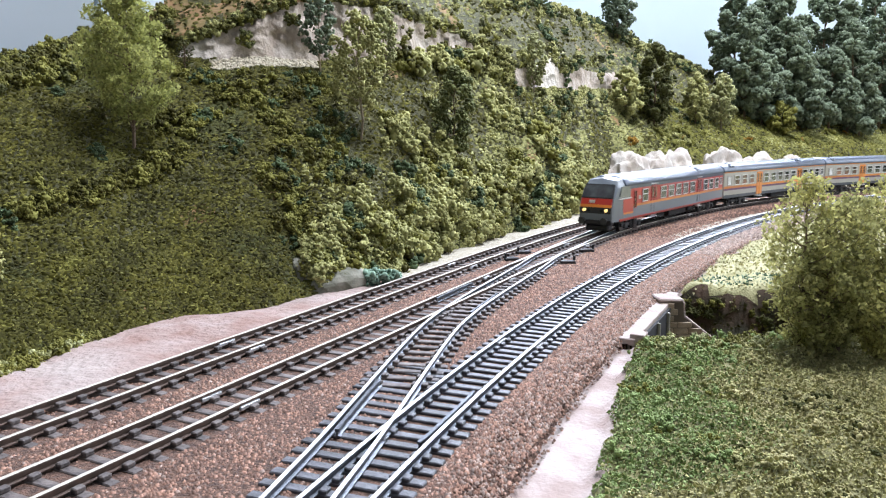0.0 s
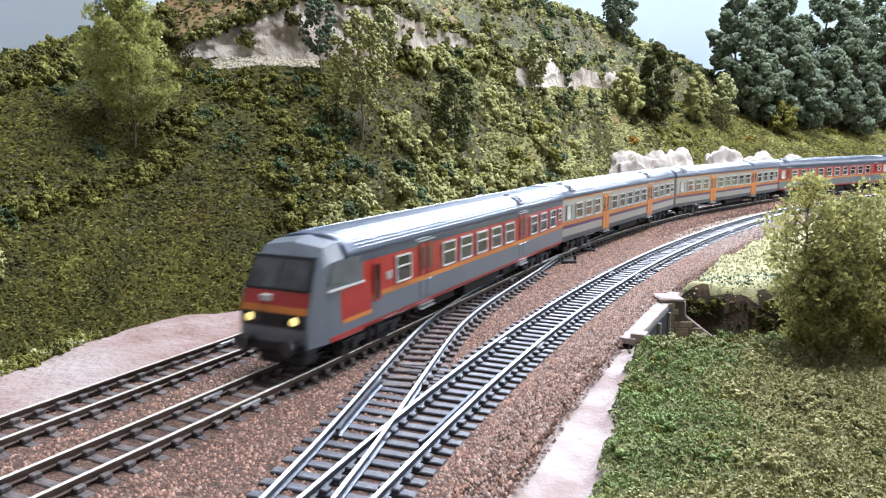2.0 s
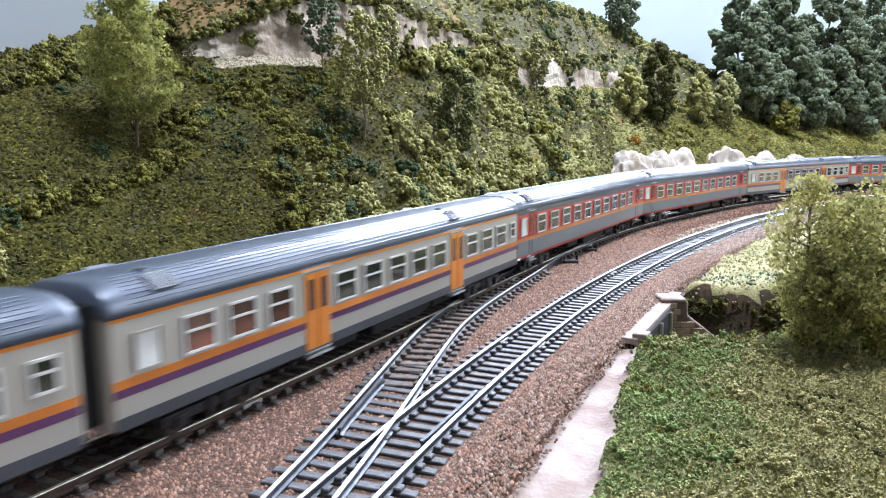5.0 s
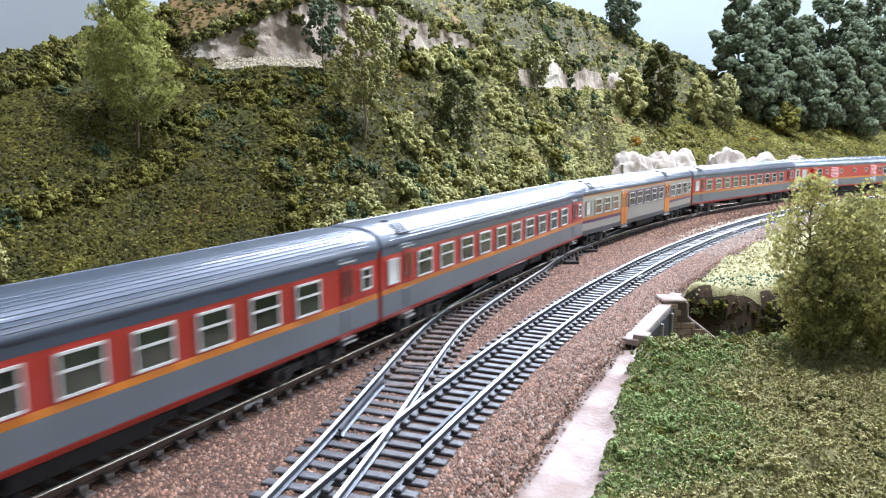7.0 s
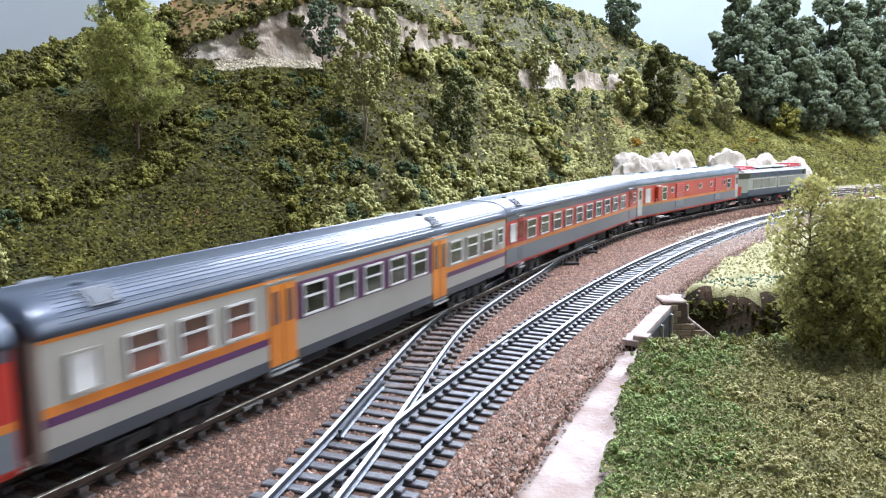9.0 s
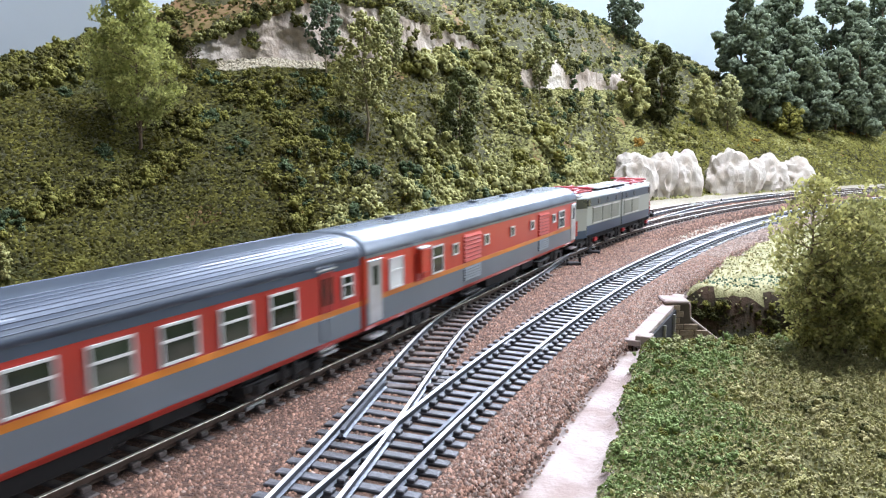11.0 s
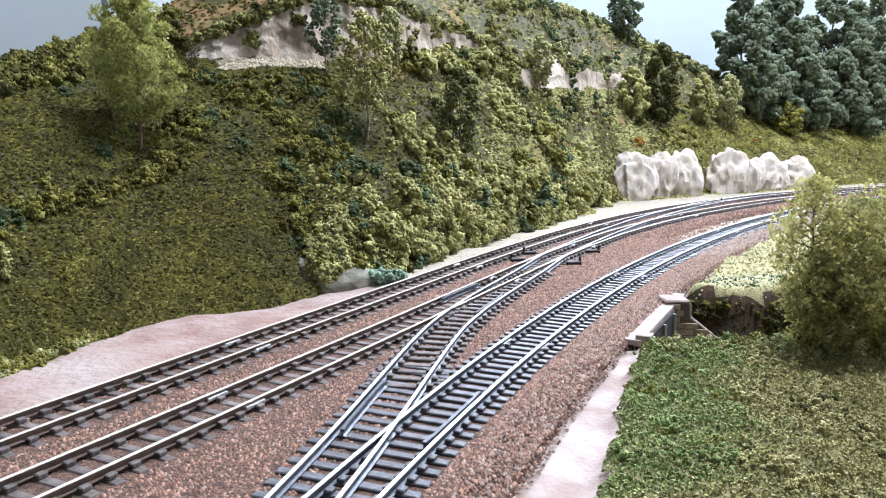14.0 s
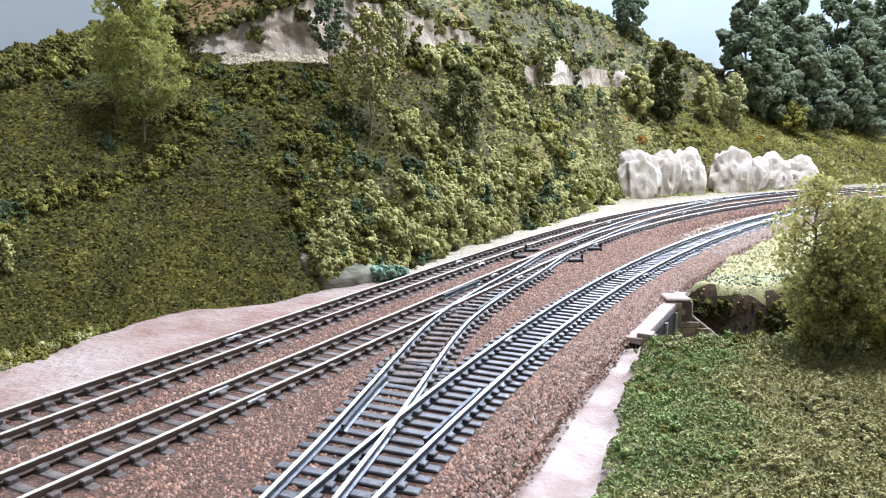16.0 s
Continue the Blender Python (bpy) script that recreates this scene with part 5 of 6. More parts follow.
def window_meshes(w, h, bar, frame_mat, pane_mat):
    key = (w, h, bar, frame_mat.name, pane_mat.name)
    if key not in CACHE:
        bm, t = bmesh.new(), 0.0007
        box(bm, -w / 2, w / 2, 0, 0.0006, h / 2 - t, h / 2)
        box(bm, -w / 2, w / 2, 0, 0.0006, -h / 2, -h / 2 + t)
        box(bm, -w / 2, -w / 2 + t, 0, 0.0006, -h / 2 + t, h / 2 - t)
        box(bm, w / 2 - t, w / 2, 0, 0.0006, -h / 2 + t, h / 2 - t)
        if bar:
            box(bm, -w / 2 + t, w / 2 - t, 0.0001, 0.0006, h * 0.08 - 0.0003, h * 0.08 + 0.0004)
        me = bpy.data.meshes.new("window_frame")
        bm.to_mesh(me)
        bm.free()
        me.materials.append(frame_mat)
        bm = bmesh.new()
        box(bm, -w / 2 + t * 0.5, w / 2 - t * 0.5, -0.0002, 0.0002, -h / 2 + t * 0.5, h / 2 - t * 0.5)
        pm = bpy.data.meshes.new("pane")
        bm.to_mesh(pm)
        bm.free()
        pm.materials.append(pane_mat)
        CACHE[key] = (me, pm)
    return CACHE[key]


def window(parent, x, z, w, h, bar=True, pane=None, frame_mat=None, y=0.01622):
    fm, pm = window_meshes(w, h, bar, frame_mat or M_WHITE, pane or M_PANE)
    for sgn in (1, -1):
        m = Matrix.Translation((x, sgn * y, z)) @ Matrix.Rotation(0 if sgn > 0 else math.pi, 4, "Z")
        wn = put("window", fm, parent, at=m)
        put("pane", pm, wn)


def door(parent, x, w, material, z0=0.0135, z1=0.0375, leaves=2, lower=None):
    """A pair of door leaves with small lights and a step below; with a lower paint, the waist stripe runs on between the two colours."""
    for sgn in (1, -1):
        bm = bmesh.new()
        for k in range(leaves):
            xa = x - w / 2 + k * w / leaves
            box(bm, xa + 0.0002, xa + w / leaves - 0.0002, sgn * 0.0158, sgn * 0.01640, 0.0233 if lower else z0, z1, 0.00015)
        d = part("door", bm, material, parent)
        bm = bmesh.new()
        for k in range(leaves):
            xa = x - w / 2 + (k + 0.5) * w / leaves
            box(bm, xa - w / leaves * 0.26, xa + w / leaves * 0.26, sgn * 0.0162, sgn * 0.01655, z0 + (z1 - z0) * 0.52, z1 - 0.002)
        part("door_light", bm, M_PANE_SEAT, d)
        if lower:
            bm = bmesh.new()
            for k in range(leaves):
                xa = x - w / 2 + k * w / leaves
                box(bm, xa + 0.0002, xa + w / leaves - 0.0002, sgn * 0.0158, sgn * 0.01640, z0, 0.0211, 0.00015)
            part("door_base", bm, lower, d, "grey lower half of the door")
        bm = bmesh.new()
        box(bm, x - w / 2 - 0.001, x + w / 2 + 0.001, sgn * 0.0158, sgn * 0.0167, z1 + 0.0008, z1 + 0.0013)
        part("rain_strip", bm, M_SILVER, d, "thin bright rain strip")
        bm = bmesh.new()
        box(bm, x - w / 2, x + w / 2, sgn * 0.0135, sgn * 0.0172, 0.0085, 0.0092)
        box(bm, x - w / 2, x + w / 2, sgn * 0.0135, sgn * 0.0165, 0.0100, 0.0105)
        part("step", bm, M_SILVER, parent)


def bogie(parent, x, wheel=0.0053, base=0.0285):
    bm = bmesh.new()
    for sgn in (1, -1):
        box(bm, x - base / 2 - 0.006, x + base / 2 + 0.006, sgn * 0.0105, sgn * 0.0125, 0.0045, 0.0075, 0.0004)
        for dx in (-base / 2, base / 2):
            box(bm, x + dx - 0.0022, x + dx + 0.0022, sgn * 0.0118, sgn * 0.0138, 0.0032, 0.0070, 0.0004)
        rod(bm, (x - 0.003, sgn * 0.0122, 0.003), (x - 0.003, sgn * 0.0122, 0.010), 0.0016, 8)
        rod(bm, (x + 0.003, sgn * 0.0122, 0.003), (x + 0.003, sgn * 0.0122, 0.010), 0.0016, 8)
    box(bm, x - 0.008, x + 0.008, -0.0105, 0.0105, 0.006, 0.010)
    b = part("bogie", bm, M_BLACK, parent)
    for dx in (-base / 2, base / 2):
        bm = bmesh.new()
        for sgn in (1, -1):
            rod(bm, (x + dx, sgn * 0.0071, wheel), (x + dx, sgn * 0.0096, wheel), wheel, 20)
            rod(bm, (x + dx, sgn * 0.0066, wheel), (x + dx, sgn * 0.0072, wheel), wheel + 0.0006, 20)
        rod(bm, (x + dx, -0.0075, wheel), (x + dx, 0.0075, wheel), 0.001, 8)
        put_w = part("wheelset", bm, M_BUFFER, b)
    return b


def underframe(parent, half):
    bm = bmesh.new()
    box(bm, -half + 0.004, half - 0.004, -0.0125, 0.0125, 0.0095, 0.0125)
    box(bm, -0.030, 0.012, -0.0128, 0.0128, 0.0045, 0.0098, 0.0006)
    box(bm, 0.022, 0.042, -0.012, 0.012, 0.0055, 0.0098, 0.0006)
    box(bm, -0.060, -0.040, -0.0125, 0.0125, 0.0055, 0.0098, 0.0006)
    rod(bm, (-half + 0.09, 0.009, 0.0072), (-half + 0.11, 0.009, 0.0072), 0.0024, 10)
    part("underframe", bm, M_UNDER, parent)


def gangway(parent, x, fwd):
    bm = bmesh.new()
    s = 1 if fwd else -1
    for k in range(3):
        box(bm, x + s * k * 0.0013, x + s * (k * 0.0013 + 0.0009), -0.0120 - 0.0004 * (k % 2), 0.0120 + 0.0004 * (k % 2), 0.0125, 0.0435 + 0.0005 * (k % 2), 0.0003)
    rod(bm, (x, 0, 0.0105), (x + s * 0.004, 0, 0.0105), 0.0012, 6)
    part("gangway", bm, M_BLACK, parent)


def body_shell(parent, x0, x1, material, z0=0.0104, z1=0.0400):
    bm = bmesh.new()
    prof = [(-0.0150, z0), (-0.0159, z0 + 0.0015), (-0.0160, 0.020), (-0.0160, z1), (0.0160, z1), (0.0160, 0.020), (0.0159, z0 + 0.0015), (0.0150, z0)]
    loft(bm, [[(x, y * k, z) for y, z in prof] for x, k in ((x0, 0.95), (x0 + 0.0012, 1.0), (x1 - 0.0012, 1.0), (x1, 0.95))])
    return part("body", bm, material, parent)


def roof_hatch(parent, x):
    for sgn in (1, -1):
        bm = bmesh.new()
        bmesh.ops.create_cube(bm, size=1.0, matrix=Matrix.LocRotScale((x, sgn * 0.0132, 0.0461), Euler((-sgn * radians(38), 0, 0)), (0.0085, 0.0060, 0.0008)))
        for k in range(4):
            bmesh.ops.create_cube(bm, size=1.0, matrix=Matrix.LocRotScale((x - 0.003 + k * 0.002, sgn * 0.0134, 0.0465), Euler((-sgn * radians(38), 0, 0)), (0.0006, 0.0052, 0.0005)))
        part("roof_hatch", bm, mat_hatch, parent, "dark ribbed roof grille")
    bm = bmesh.new()
    rod(bm, (x, 0.006, 0.0478), (x, 0.006, 0.0490), 0.0016, 10)
    part("roof_vent", bm, M_ROOF_SILVER, parent)


mat_hatch = mat("roof_grille", (0.12, 0.14, 0.17), 0.5, scale=100)
HALF = 0.1370


def red_coach(at=None):
    th = thing("passenger_coach", "red and grey model passenger coach with orange stripe", "railway coach", "coaches of the train")
    body_shell(th, -HALF, HALF, M_RED)
    band("lower_band", th, -HALF + 0.001, HALF - 0.001, 0.0126, 0.0212, M_GREY, 0.00012, "grey lower band")
    band("stripe", th, -HALF + 0.001, HALF - 0.001, 0.0212, 0.0232, M_ORANGE, 0.00013, "orange stripe")
    band("upper_band", th, -HALF + 0.001, HALF - 0.001, 0.0368, 0.0400, M_ROOF, 0.00012, "dark blue-grey band under the roof")
    roof(th, -HALF, HALF, M_ROOF)
    window(th, HALF - 0.0095, 0.0298, 0.0085, 0.0102, False, M_FROST)
    door(th, HALF - 0.0215, 0.0080, M_MAROON, lower=M_GREY)
    for i in range(10):
        window(th, HALF - 0.0360 - i * 0.0215, 0.0296, 0.0135, 0.0112)
    door(th, -HALF + 0.0215, 0.0080, M_MAROON, lower=M_GREY)
    window(th, -HALF + 0.0095, 0.0305, 0.0070, 0.0085, True)
    underframe(th, HALF)
    for x in (-0.098, 0.098):
        bogie(th, x)
    gangway(th, HALF, True)
    gangway(th, -HALF, False)
    roof_hatch(th, HALF - 0.020)
    return th


def white_coach(banded=False):
    th = thing("passenger_coach", "light grey model commuter coach with orange doors and violet stripe", "railway coach", "coaches of the train")
    body_shell(th, -HALF, HALF, M_CREAM_P)
    for xa, xb in ([(-HALF + 0.001, HALF - 0.1950), (HALF - 0.0850, HALF - 0.001)] if banded else [(-HALF + 0.001, HALF - 0.001)]):
        band("stripe", th, xa, xb, 0.0212, 0.0236, M_ORANGE, 0.00013, "orange stripe")
        band("stripe", th, xa, xb, 0.0190, 0.0212, M_VIOLET, 0.00012, "violet stripe")
    band("sill_band", th, -HALF + 0.001, HALF - 0.001, 0.0104, 0.0138, M_SILL, 0.00012, "slate grey sill")
    band("upper_stripe", th, -HALF + 0.001, HALF - 0.001, 0.0385, 0.0398, M_ORANGE, 0.00012, "thin orange line under the roof")
    roof(th, -HALF, HALF, M_ROOF)
    if banded:
        th["label"] = "light grey model coach with violet window band and orange doors"
        band("window_band", th, HALF - 0.1880, HALF - 0.0925, 0.0238, 0.0366, M_VIOLET, 0.00012, "violet window band")
    window(th, HALF - 0.0120, 0.0298, 0.0090, 0.0105, False, M_FROST, M_CREAM_P)
    for i in range(3):
        window(th, HALF - 0.0300 - i * 0.0175, 0.0300, 0.0120, 0.0110, True, M_PANE_SEAT)
    door(th, HALF - 0.0850, 0.0140, M_ORANGE, 0.0112)
    for i in range(5):
        window(th, HALF - 0.1020 - i * 0.0185, 0.0300, 0.0130, 0.0110, True, M_PANE)
    door(th, HALF - 0.1950, 0.0140, M_ORANGE, 0.0112)
    for i in range(3):
        window(th, HALF - 0.2110 - i * 0.0185, 0.0300, 0.0130, 0.0110, True, M_PANE)
    window(th, -HALF + 0.0095, 0.0310, 0.0070, 0.0085, True, M_PANE)
    underframe(th, HALF)
    for x in (-0.098, 0.098):
        bogie(th, x)
    gangway(th, HALF, True)
    gangway(th, -HALF, False)
    roof_hatch(th, HALF - 0.195)
    roof_hatch(th, HALF - 0.020)
    return th


def buffers(parent, x, fwd=True):
    s = 1 if fwd else -1
    for y in (-0.0100, 0.0100):
        bm = bmesh.new()
        rod(bm, (x, y, 0.0122), (x + s * 0.0045, y, 0.0122), 0.0014, 10)
        rod(bm, (x + s * 0.0045, y, 0.0122), (x + s * 0.0053, y, 0.0122), 0.0029, 14)
        part("buffer", bm, M_BUFFER, parent)


def pilot_coach():
    th = thing("driving_coach", "red and grey model driving coach with lit headlights", "railway coach", "coaches of the train")
    x0, x1 = -HALF, HALF - 0.004
    body_shell(th, x0, x1 - 0.010, M_RED)
    band("lower_band", th, x0 + 0.001, x1 - 0.012, 0.0126, 0.0212, M_GREY, 0.00012, "grey lower band")
    band("stripe", th, x0 + 0.001, x1 - 0.022, 0.0212, 0.0232, M_ORANGE, 0.00013, "orange stripe")
    band("upper_band", th, x0 + 0.001, x1 - 0.022, 0.0368, 0.0400, M_ROOF, 0.00012, "dark blue-grey band under the roof")
    roof(th, x0, x1 - 0.012, M_ROOF)
    # the grey cab: a raked nose that narrows towards the front
    bm = bmesh.new()

    def ring(x, w, zb, zt, top):
        return [(x, -w, zb), (x, -w, (zb + zt) / 2), (x, -w * 0.985, zt), (x, -w * 0.80, zt + top * 0.75), (x, 0, zt + top), (x, w * 0.80, zt + top * 0.75), (x, w * 0.985, zt), (x, w, (zb + zt) / 2), (x, w, zb)]

    loft(bm, [ring(x1 - 0.0235, 0.01625, 0.0104, 0.0400, 0.0080), ring(x1 - 0.010, 0.01625, 0.0104, 0.0400, 0.0076), ring(x1 - 0.0030, 0.0160, 0.0105, 0.0392, 0.0070), ring(x1 + 0.0005, 0.0157, 0.0106, 0.0380, 0.0040),
              ring(x1 + 0.0070, 0.0153, 0.0108, 0.0292, 0.0010), ring(x1 + 0.0098, 0.0149, 0.0110, 0.0215, 0.0010), ring(x1 + 0.0105, 0.0143, 0.0114, 0.0150, 0.0006)])
    cab = part("cab", bm, M_GREY, th, "grey raked cab")
    # front panels follow the rake
    def front_panel(name, pts, material, label="", out=0.0004):
        bm2 = bmesh.new()
        fr = [bm2.verts.new((x + out, y, z + out * 0.3)) for x, y, z in pts]
        bk = [bm2.verts.new((x - 0.0012, y, z)) for x, y, z in pts]
        n = len(pts)
        bm2.faces.new(fr)
        bm2.faces.new(list(reversed(bk)))
        for i in range(n):
            bm2.faces.new((fr[i], bk[i], bk[(i + 1) % n], fr[(i + 1) % n]))
        bmesh.ops.recalc_face_normals(bm2, faces=bm2.faces)
        return part(name, bm2, material, th, label)

    def fx(z):
        return x1 + float(np.interp(z, [0.0118, 0.0222, 0.0302, 0.0436], [0.0106, 0.0099, 0.0072, 0.0002]))

    def quad(z0, z1, w0, w1):
        return [(fx(z0), -w0, z0), (fx(z0), w0, z0), (fx(z1), w1, z1), (fx(z1), -w1, z1)]

    front_panel("windscreen_surround", quad(0.0302, 0.0416, 0.0144, 0.0130), M_BLACK, "black windscreen surround")
    for sgn in (1, -1):
        front_panel("windscreen", [(fx(0.0309), sgn * 0.0004, 0.0309), (fx(0.0309), sgn * 0.0128, 0.0309), (fx(0.0404), sgn * 0.0120, 0.0404), (fx(0.0404), sgn * 0.0004, 0.0404)][::sgn], M_CAB_SCREEN, "dark windscreen with its reflection painted grey", 0.0007)
    front_panel("front_panel", quad(0.0250, 0.0300, 0.0140, 0.0138), M_RED, "red front panel")
    front_panel("front_stripe", quad(0.0227, 0.0250, 0.0140, 0.0140), M_ORANGE, "orange front stripe", 0.0006)
    front_panel("lamp_band", quad(0.0176, 0.0227, 0.0138, 0.0140), M_BLACK, "black headlight band")
    bm = bmesh.new()
    box(bm, fx(0.0276) - 0.0006, fx(0.0276) + 0.0012, -0.0062, -0.0012, 0.0264, 0.0288, 0.0002)
    part("emblem", bm, M_WHITE, th, "pale emblem plate")
    for y in (-0.0098, 0.0098):
        bm = bmesh.new()
        rod(bm, (fx(0.0205) - 0.0004, y, 0.0206), (fx(0.0205) + 0.0014, y, 0.0206), 0.0014, 14)
        part("headlight", bm, M_LAMP, th, "lit warm headlight")
        bm = bmesh.new()
        rod(bm, (fx(0.0205) - 0.0004, y * 0.6, 0.0200), (fx(0.0205) + 0.0010, y * 0.6, 0.0200), 0.0012, 12)
        part("tail_light", bm, M_SCREEN, th)
    boxed("buffer_beam", (x1 + 0.004, x1 + 0.0108, -0.0145, 0.0145, 0.0085, 0.0128), M_BLACK, th, "black buffer beam", 0.0006)
    boxed("snow_plough", (x1 - 0.002, x1 + 0.0070, -0.0105, 0.0105, 0.0030, 0.0080), M_BLACK, th, "", 0.0012)
    buffers(th, x1 + 0.0105)
    for sgn in (1, -1):
        bm = bmesh.new()
        pts = [(x1 - 0.0225, 0.0300), (x1 - 0.0225, 0.0355), (x1 - 0.0195, 0.0395), (x1 - 0.0050, 0.0395), (x1 - 0.0010, 0.0315)]
        a = [bm.verts.new((x, sgn * 0.0158, z)) for x, z in pts]
        b = [bm.verts.new((x, sgn * 0.01655, z)) for x, z in pts]
        bm.faces.new(a)
        bm.faces.new(list(reversed(b)))
        for i in range(5):
            bm.faces.new((a[i], b[i], b[(i + 1) % 5], a[(i + 1) % 5]))
        bmesh.ops.recalc_face_normals(bm, faces=bm.faces)
        w = part("cab_side_window", bm, M_CAB_GLASS, th, "cab side window with its reflection painted grey")
        bm = bmesh.new()
        box(bm, x1 - 0.0235, x1 - 0.0005, sgn * 0.0160, sgn * 0.0168, 0.0290, 0.0298)
        part("window_sill", bm, M_WHITE, w, "white sill")
    band("cab_sill", th, x1 - 0.0235, x1 - 0.0020, 0.0106, 0.0126, M_RED, 0.0003, "red sill under the cab")
    band("side_panel", th, x1 - 0.0290, x1 - 0.0085, 0.0172, 0.0286, M_RED, 0.0003, "red cab side panel")
    band("side_stripe", th, x1 - 0.0290, x1 - 0.0095, 0.0158, 0.0174, M_ORANGE, 0.00035, "orange stripe sweeping down")
    window(th, x1 - 0.0330, 0.0275, 0.0050, 0.0150, False, M_PANE, M_MAROON)
    band("emblem_plate", th, x1 - 0.0450, x1 - 0.0405, 0.0268, 0.0300, M_CREAM_P, 0.0003, "pale emblem plate")
    window(th, x1 - 0.0540, 0.0296, 0.0125, 0.0112)
    door(th, x1 - 0.0745, 0.0130, M_MAROON, lower=M_GREY)
    for i in range(5):
        window(th, x1 - 0.0965 - i * 0.0190, 0.0296, 0.0135, 0.0112)
    door(th, x1 - 0.1940, 0.0120, M_MAROON, lower=M_GREY)
    for i in range(3):
        window(th, x1 - 0.2120 - i * 0.0175, 0.0296, 0.0120, 0.0112)
    window(th, x0 + 0.0085, 0.0310, 0.0060, 0.0080)
    underframe(th, HALF - 0.01)
    for x in (-0.098, 0.098):
        bogie(th, x)
    gangway(th, x0, False)
    roof_hatch(th, x1 - 0.193)
    return th


def louvre(parent, x, w):
    """A roller shutter: red ribs above, grey ribs below the waist."""
    for sgn in (1, -1):
        for z0, z1, m, n in ((0.0236, 0.0372, M_RED_VAN, 7), (0.0145, 0.0210, M_GREY, 5)):
            back = boxed("shutter", (x - w / 2, x + w / 2, sgn * 0.0157, sgn * 0.01625, z0, z1), m, parent, "ribbed roller shutter")
            for i in range(n):
                z = z0 + (z1 - z0) * (i + 0.5) / n
                bm = bmesh.new()
                bmesh.ops.create_cube(bm, size=1.0, matrix=Matrix.LocRotScale((x, sgn * 0.0163, z), Euler((sgn * radians(32), 0, 0)), (w, 0.0008, (z1 - z0) / n * 0.8)))
                part("slat", bm, m, back)


def baggage_van():
    th = thing("baggage_van", "bright red and grey model baggage van with ribbed shutters", "railway coach", "coaches of the train")
    h = 0.1330
    body_shell(th, -h, h, M_RED_VAN)
    band("lower_band", th, -h + 0.001, h - 0.001, 0.0124, 0.0212, M_GREY, 0.00012, "grey lower band")
    band("stripe", th, -h + 0.001, h - 0.001, 0.0212, 0.0232, M_ORANGE, 0.00013, "orange stripe")
    band("upper_band", th, -h + 0.001, h - 0.001, 0.0384, 0.0400, M_GREY, 0.00012, "grey line under the roof")
    roof(th, -h, h, M_ROOF_SILVER, False)
    for sgn in (1, -1):
        for e in (1, -1):
            boxed("end_door", (e * h - e * 0.0120, e * h - e * 0.0025, sgn * 0.0157, sgn * 0.01650, 0.0130, 0.0375), M_SILVER, th, "silver end door", 0.0002)
            boxed("step", (e * h - e * 0.0130, e * h - e * 0.0020, sgn * 0.0130, sgn * 0.0175, 0.0070, 0.0078), M_SILVER, th)
    window(th, h - 0.0230, 0.0298, 0.0110, 0.0125, True, M_FROST)
    window(th, h - 0.0590, 0.0298, 0.0110, 0.0125)
    window(th, h - 0.0420, 0.0290, 0.0070, 0.0120, False, M_MAROON, M_RED)
    for x in (h - 0.0770, h - 0.1130, h - 0.1480, h - 0.1790, h - 0.2180):
        window(th, x, 0.0318, 0.0058, 0.0055, False)
    window(th, -h + 0.0330, 0.0298, 0.0120, 0.0112)
    for sgn in (1, -1):
        look_out = boxed("lookout", (h - 0.0485, h - 0.0405, sgn * 0.0157, sgn * 0.0186, 0.0262, 0.0368), M_RED_VAN, th, "projecting red guard's lookout", 0.0006)
        boxed("lookout_top", (h - 0.0487, h - 0.0403, sgn * 0.0157, sgn * 0.0188, 0.0368, 0.0376), M_FROST, look_out, "pale lookout top", 0.0002)
        for e in (1, -1):
            boxed("door_light", (e * h - e * 0.0090, e * h - e * 0.0055, sgn * 0.0160, sgn * 0.01670, 0.0275, 0.0350), M_PANE, th, "dark end door light")
    louvre(th, h - 0.0960, 0.0190)
    louvre(th, h - 0.1990, 0.0170)
    for sgn in (1, -1):
        for x in (h - 0.0960, h - 0.1990):
            boxed("step", (x - 0.009, x + 0.009, sgn * 0.0130, sgn * 0.0172, 0.0075, 0.0082), M_UNDER, th)
    for i in range(5):
        bm = bmesh.new()
        rod(bm, (h - 0.045 - i * 0.043, 0, 0.0480), (h - 0.045 - i * 0.043, 0, 0.0496), 0.0024, 10)
        part("roof_vent", bm, M_ROOF_SILVER, th)
    underframe(th, h)
    for x in (-0.094, 0.094):
        bogie(th, x)
    gangway(th, h, True)
    gangway(th, -h, False)
    return th


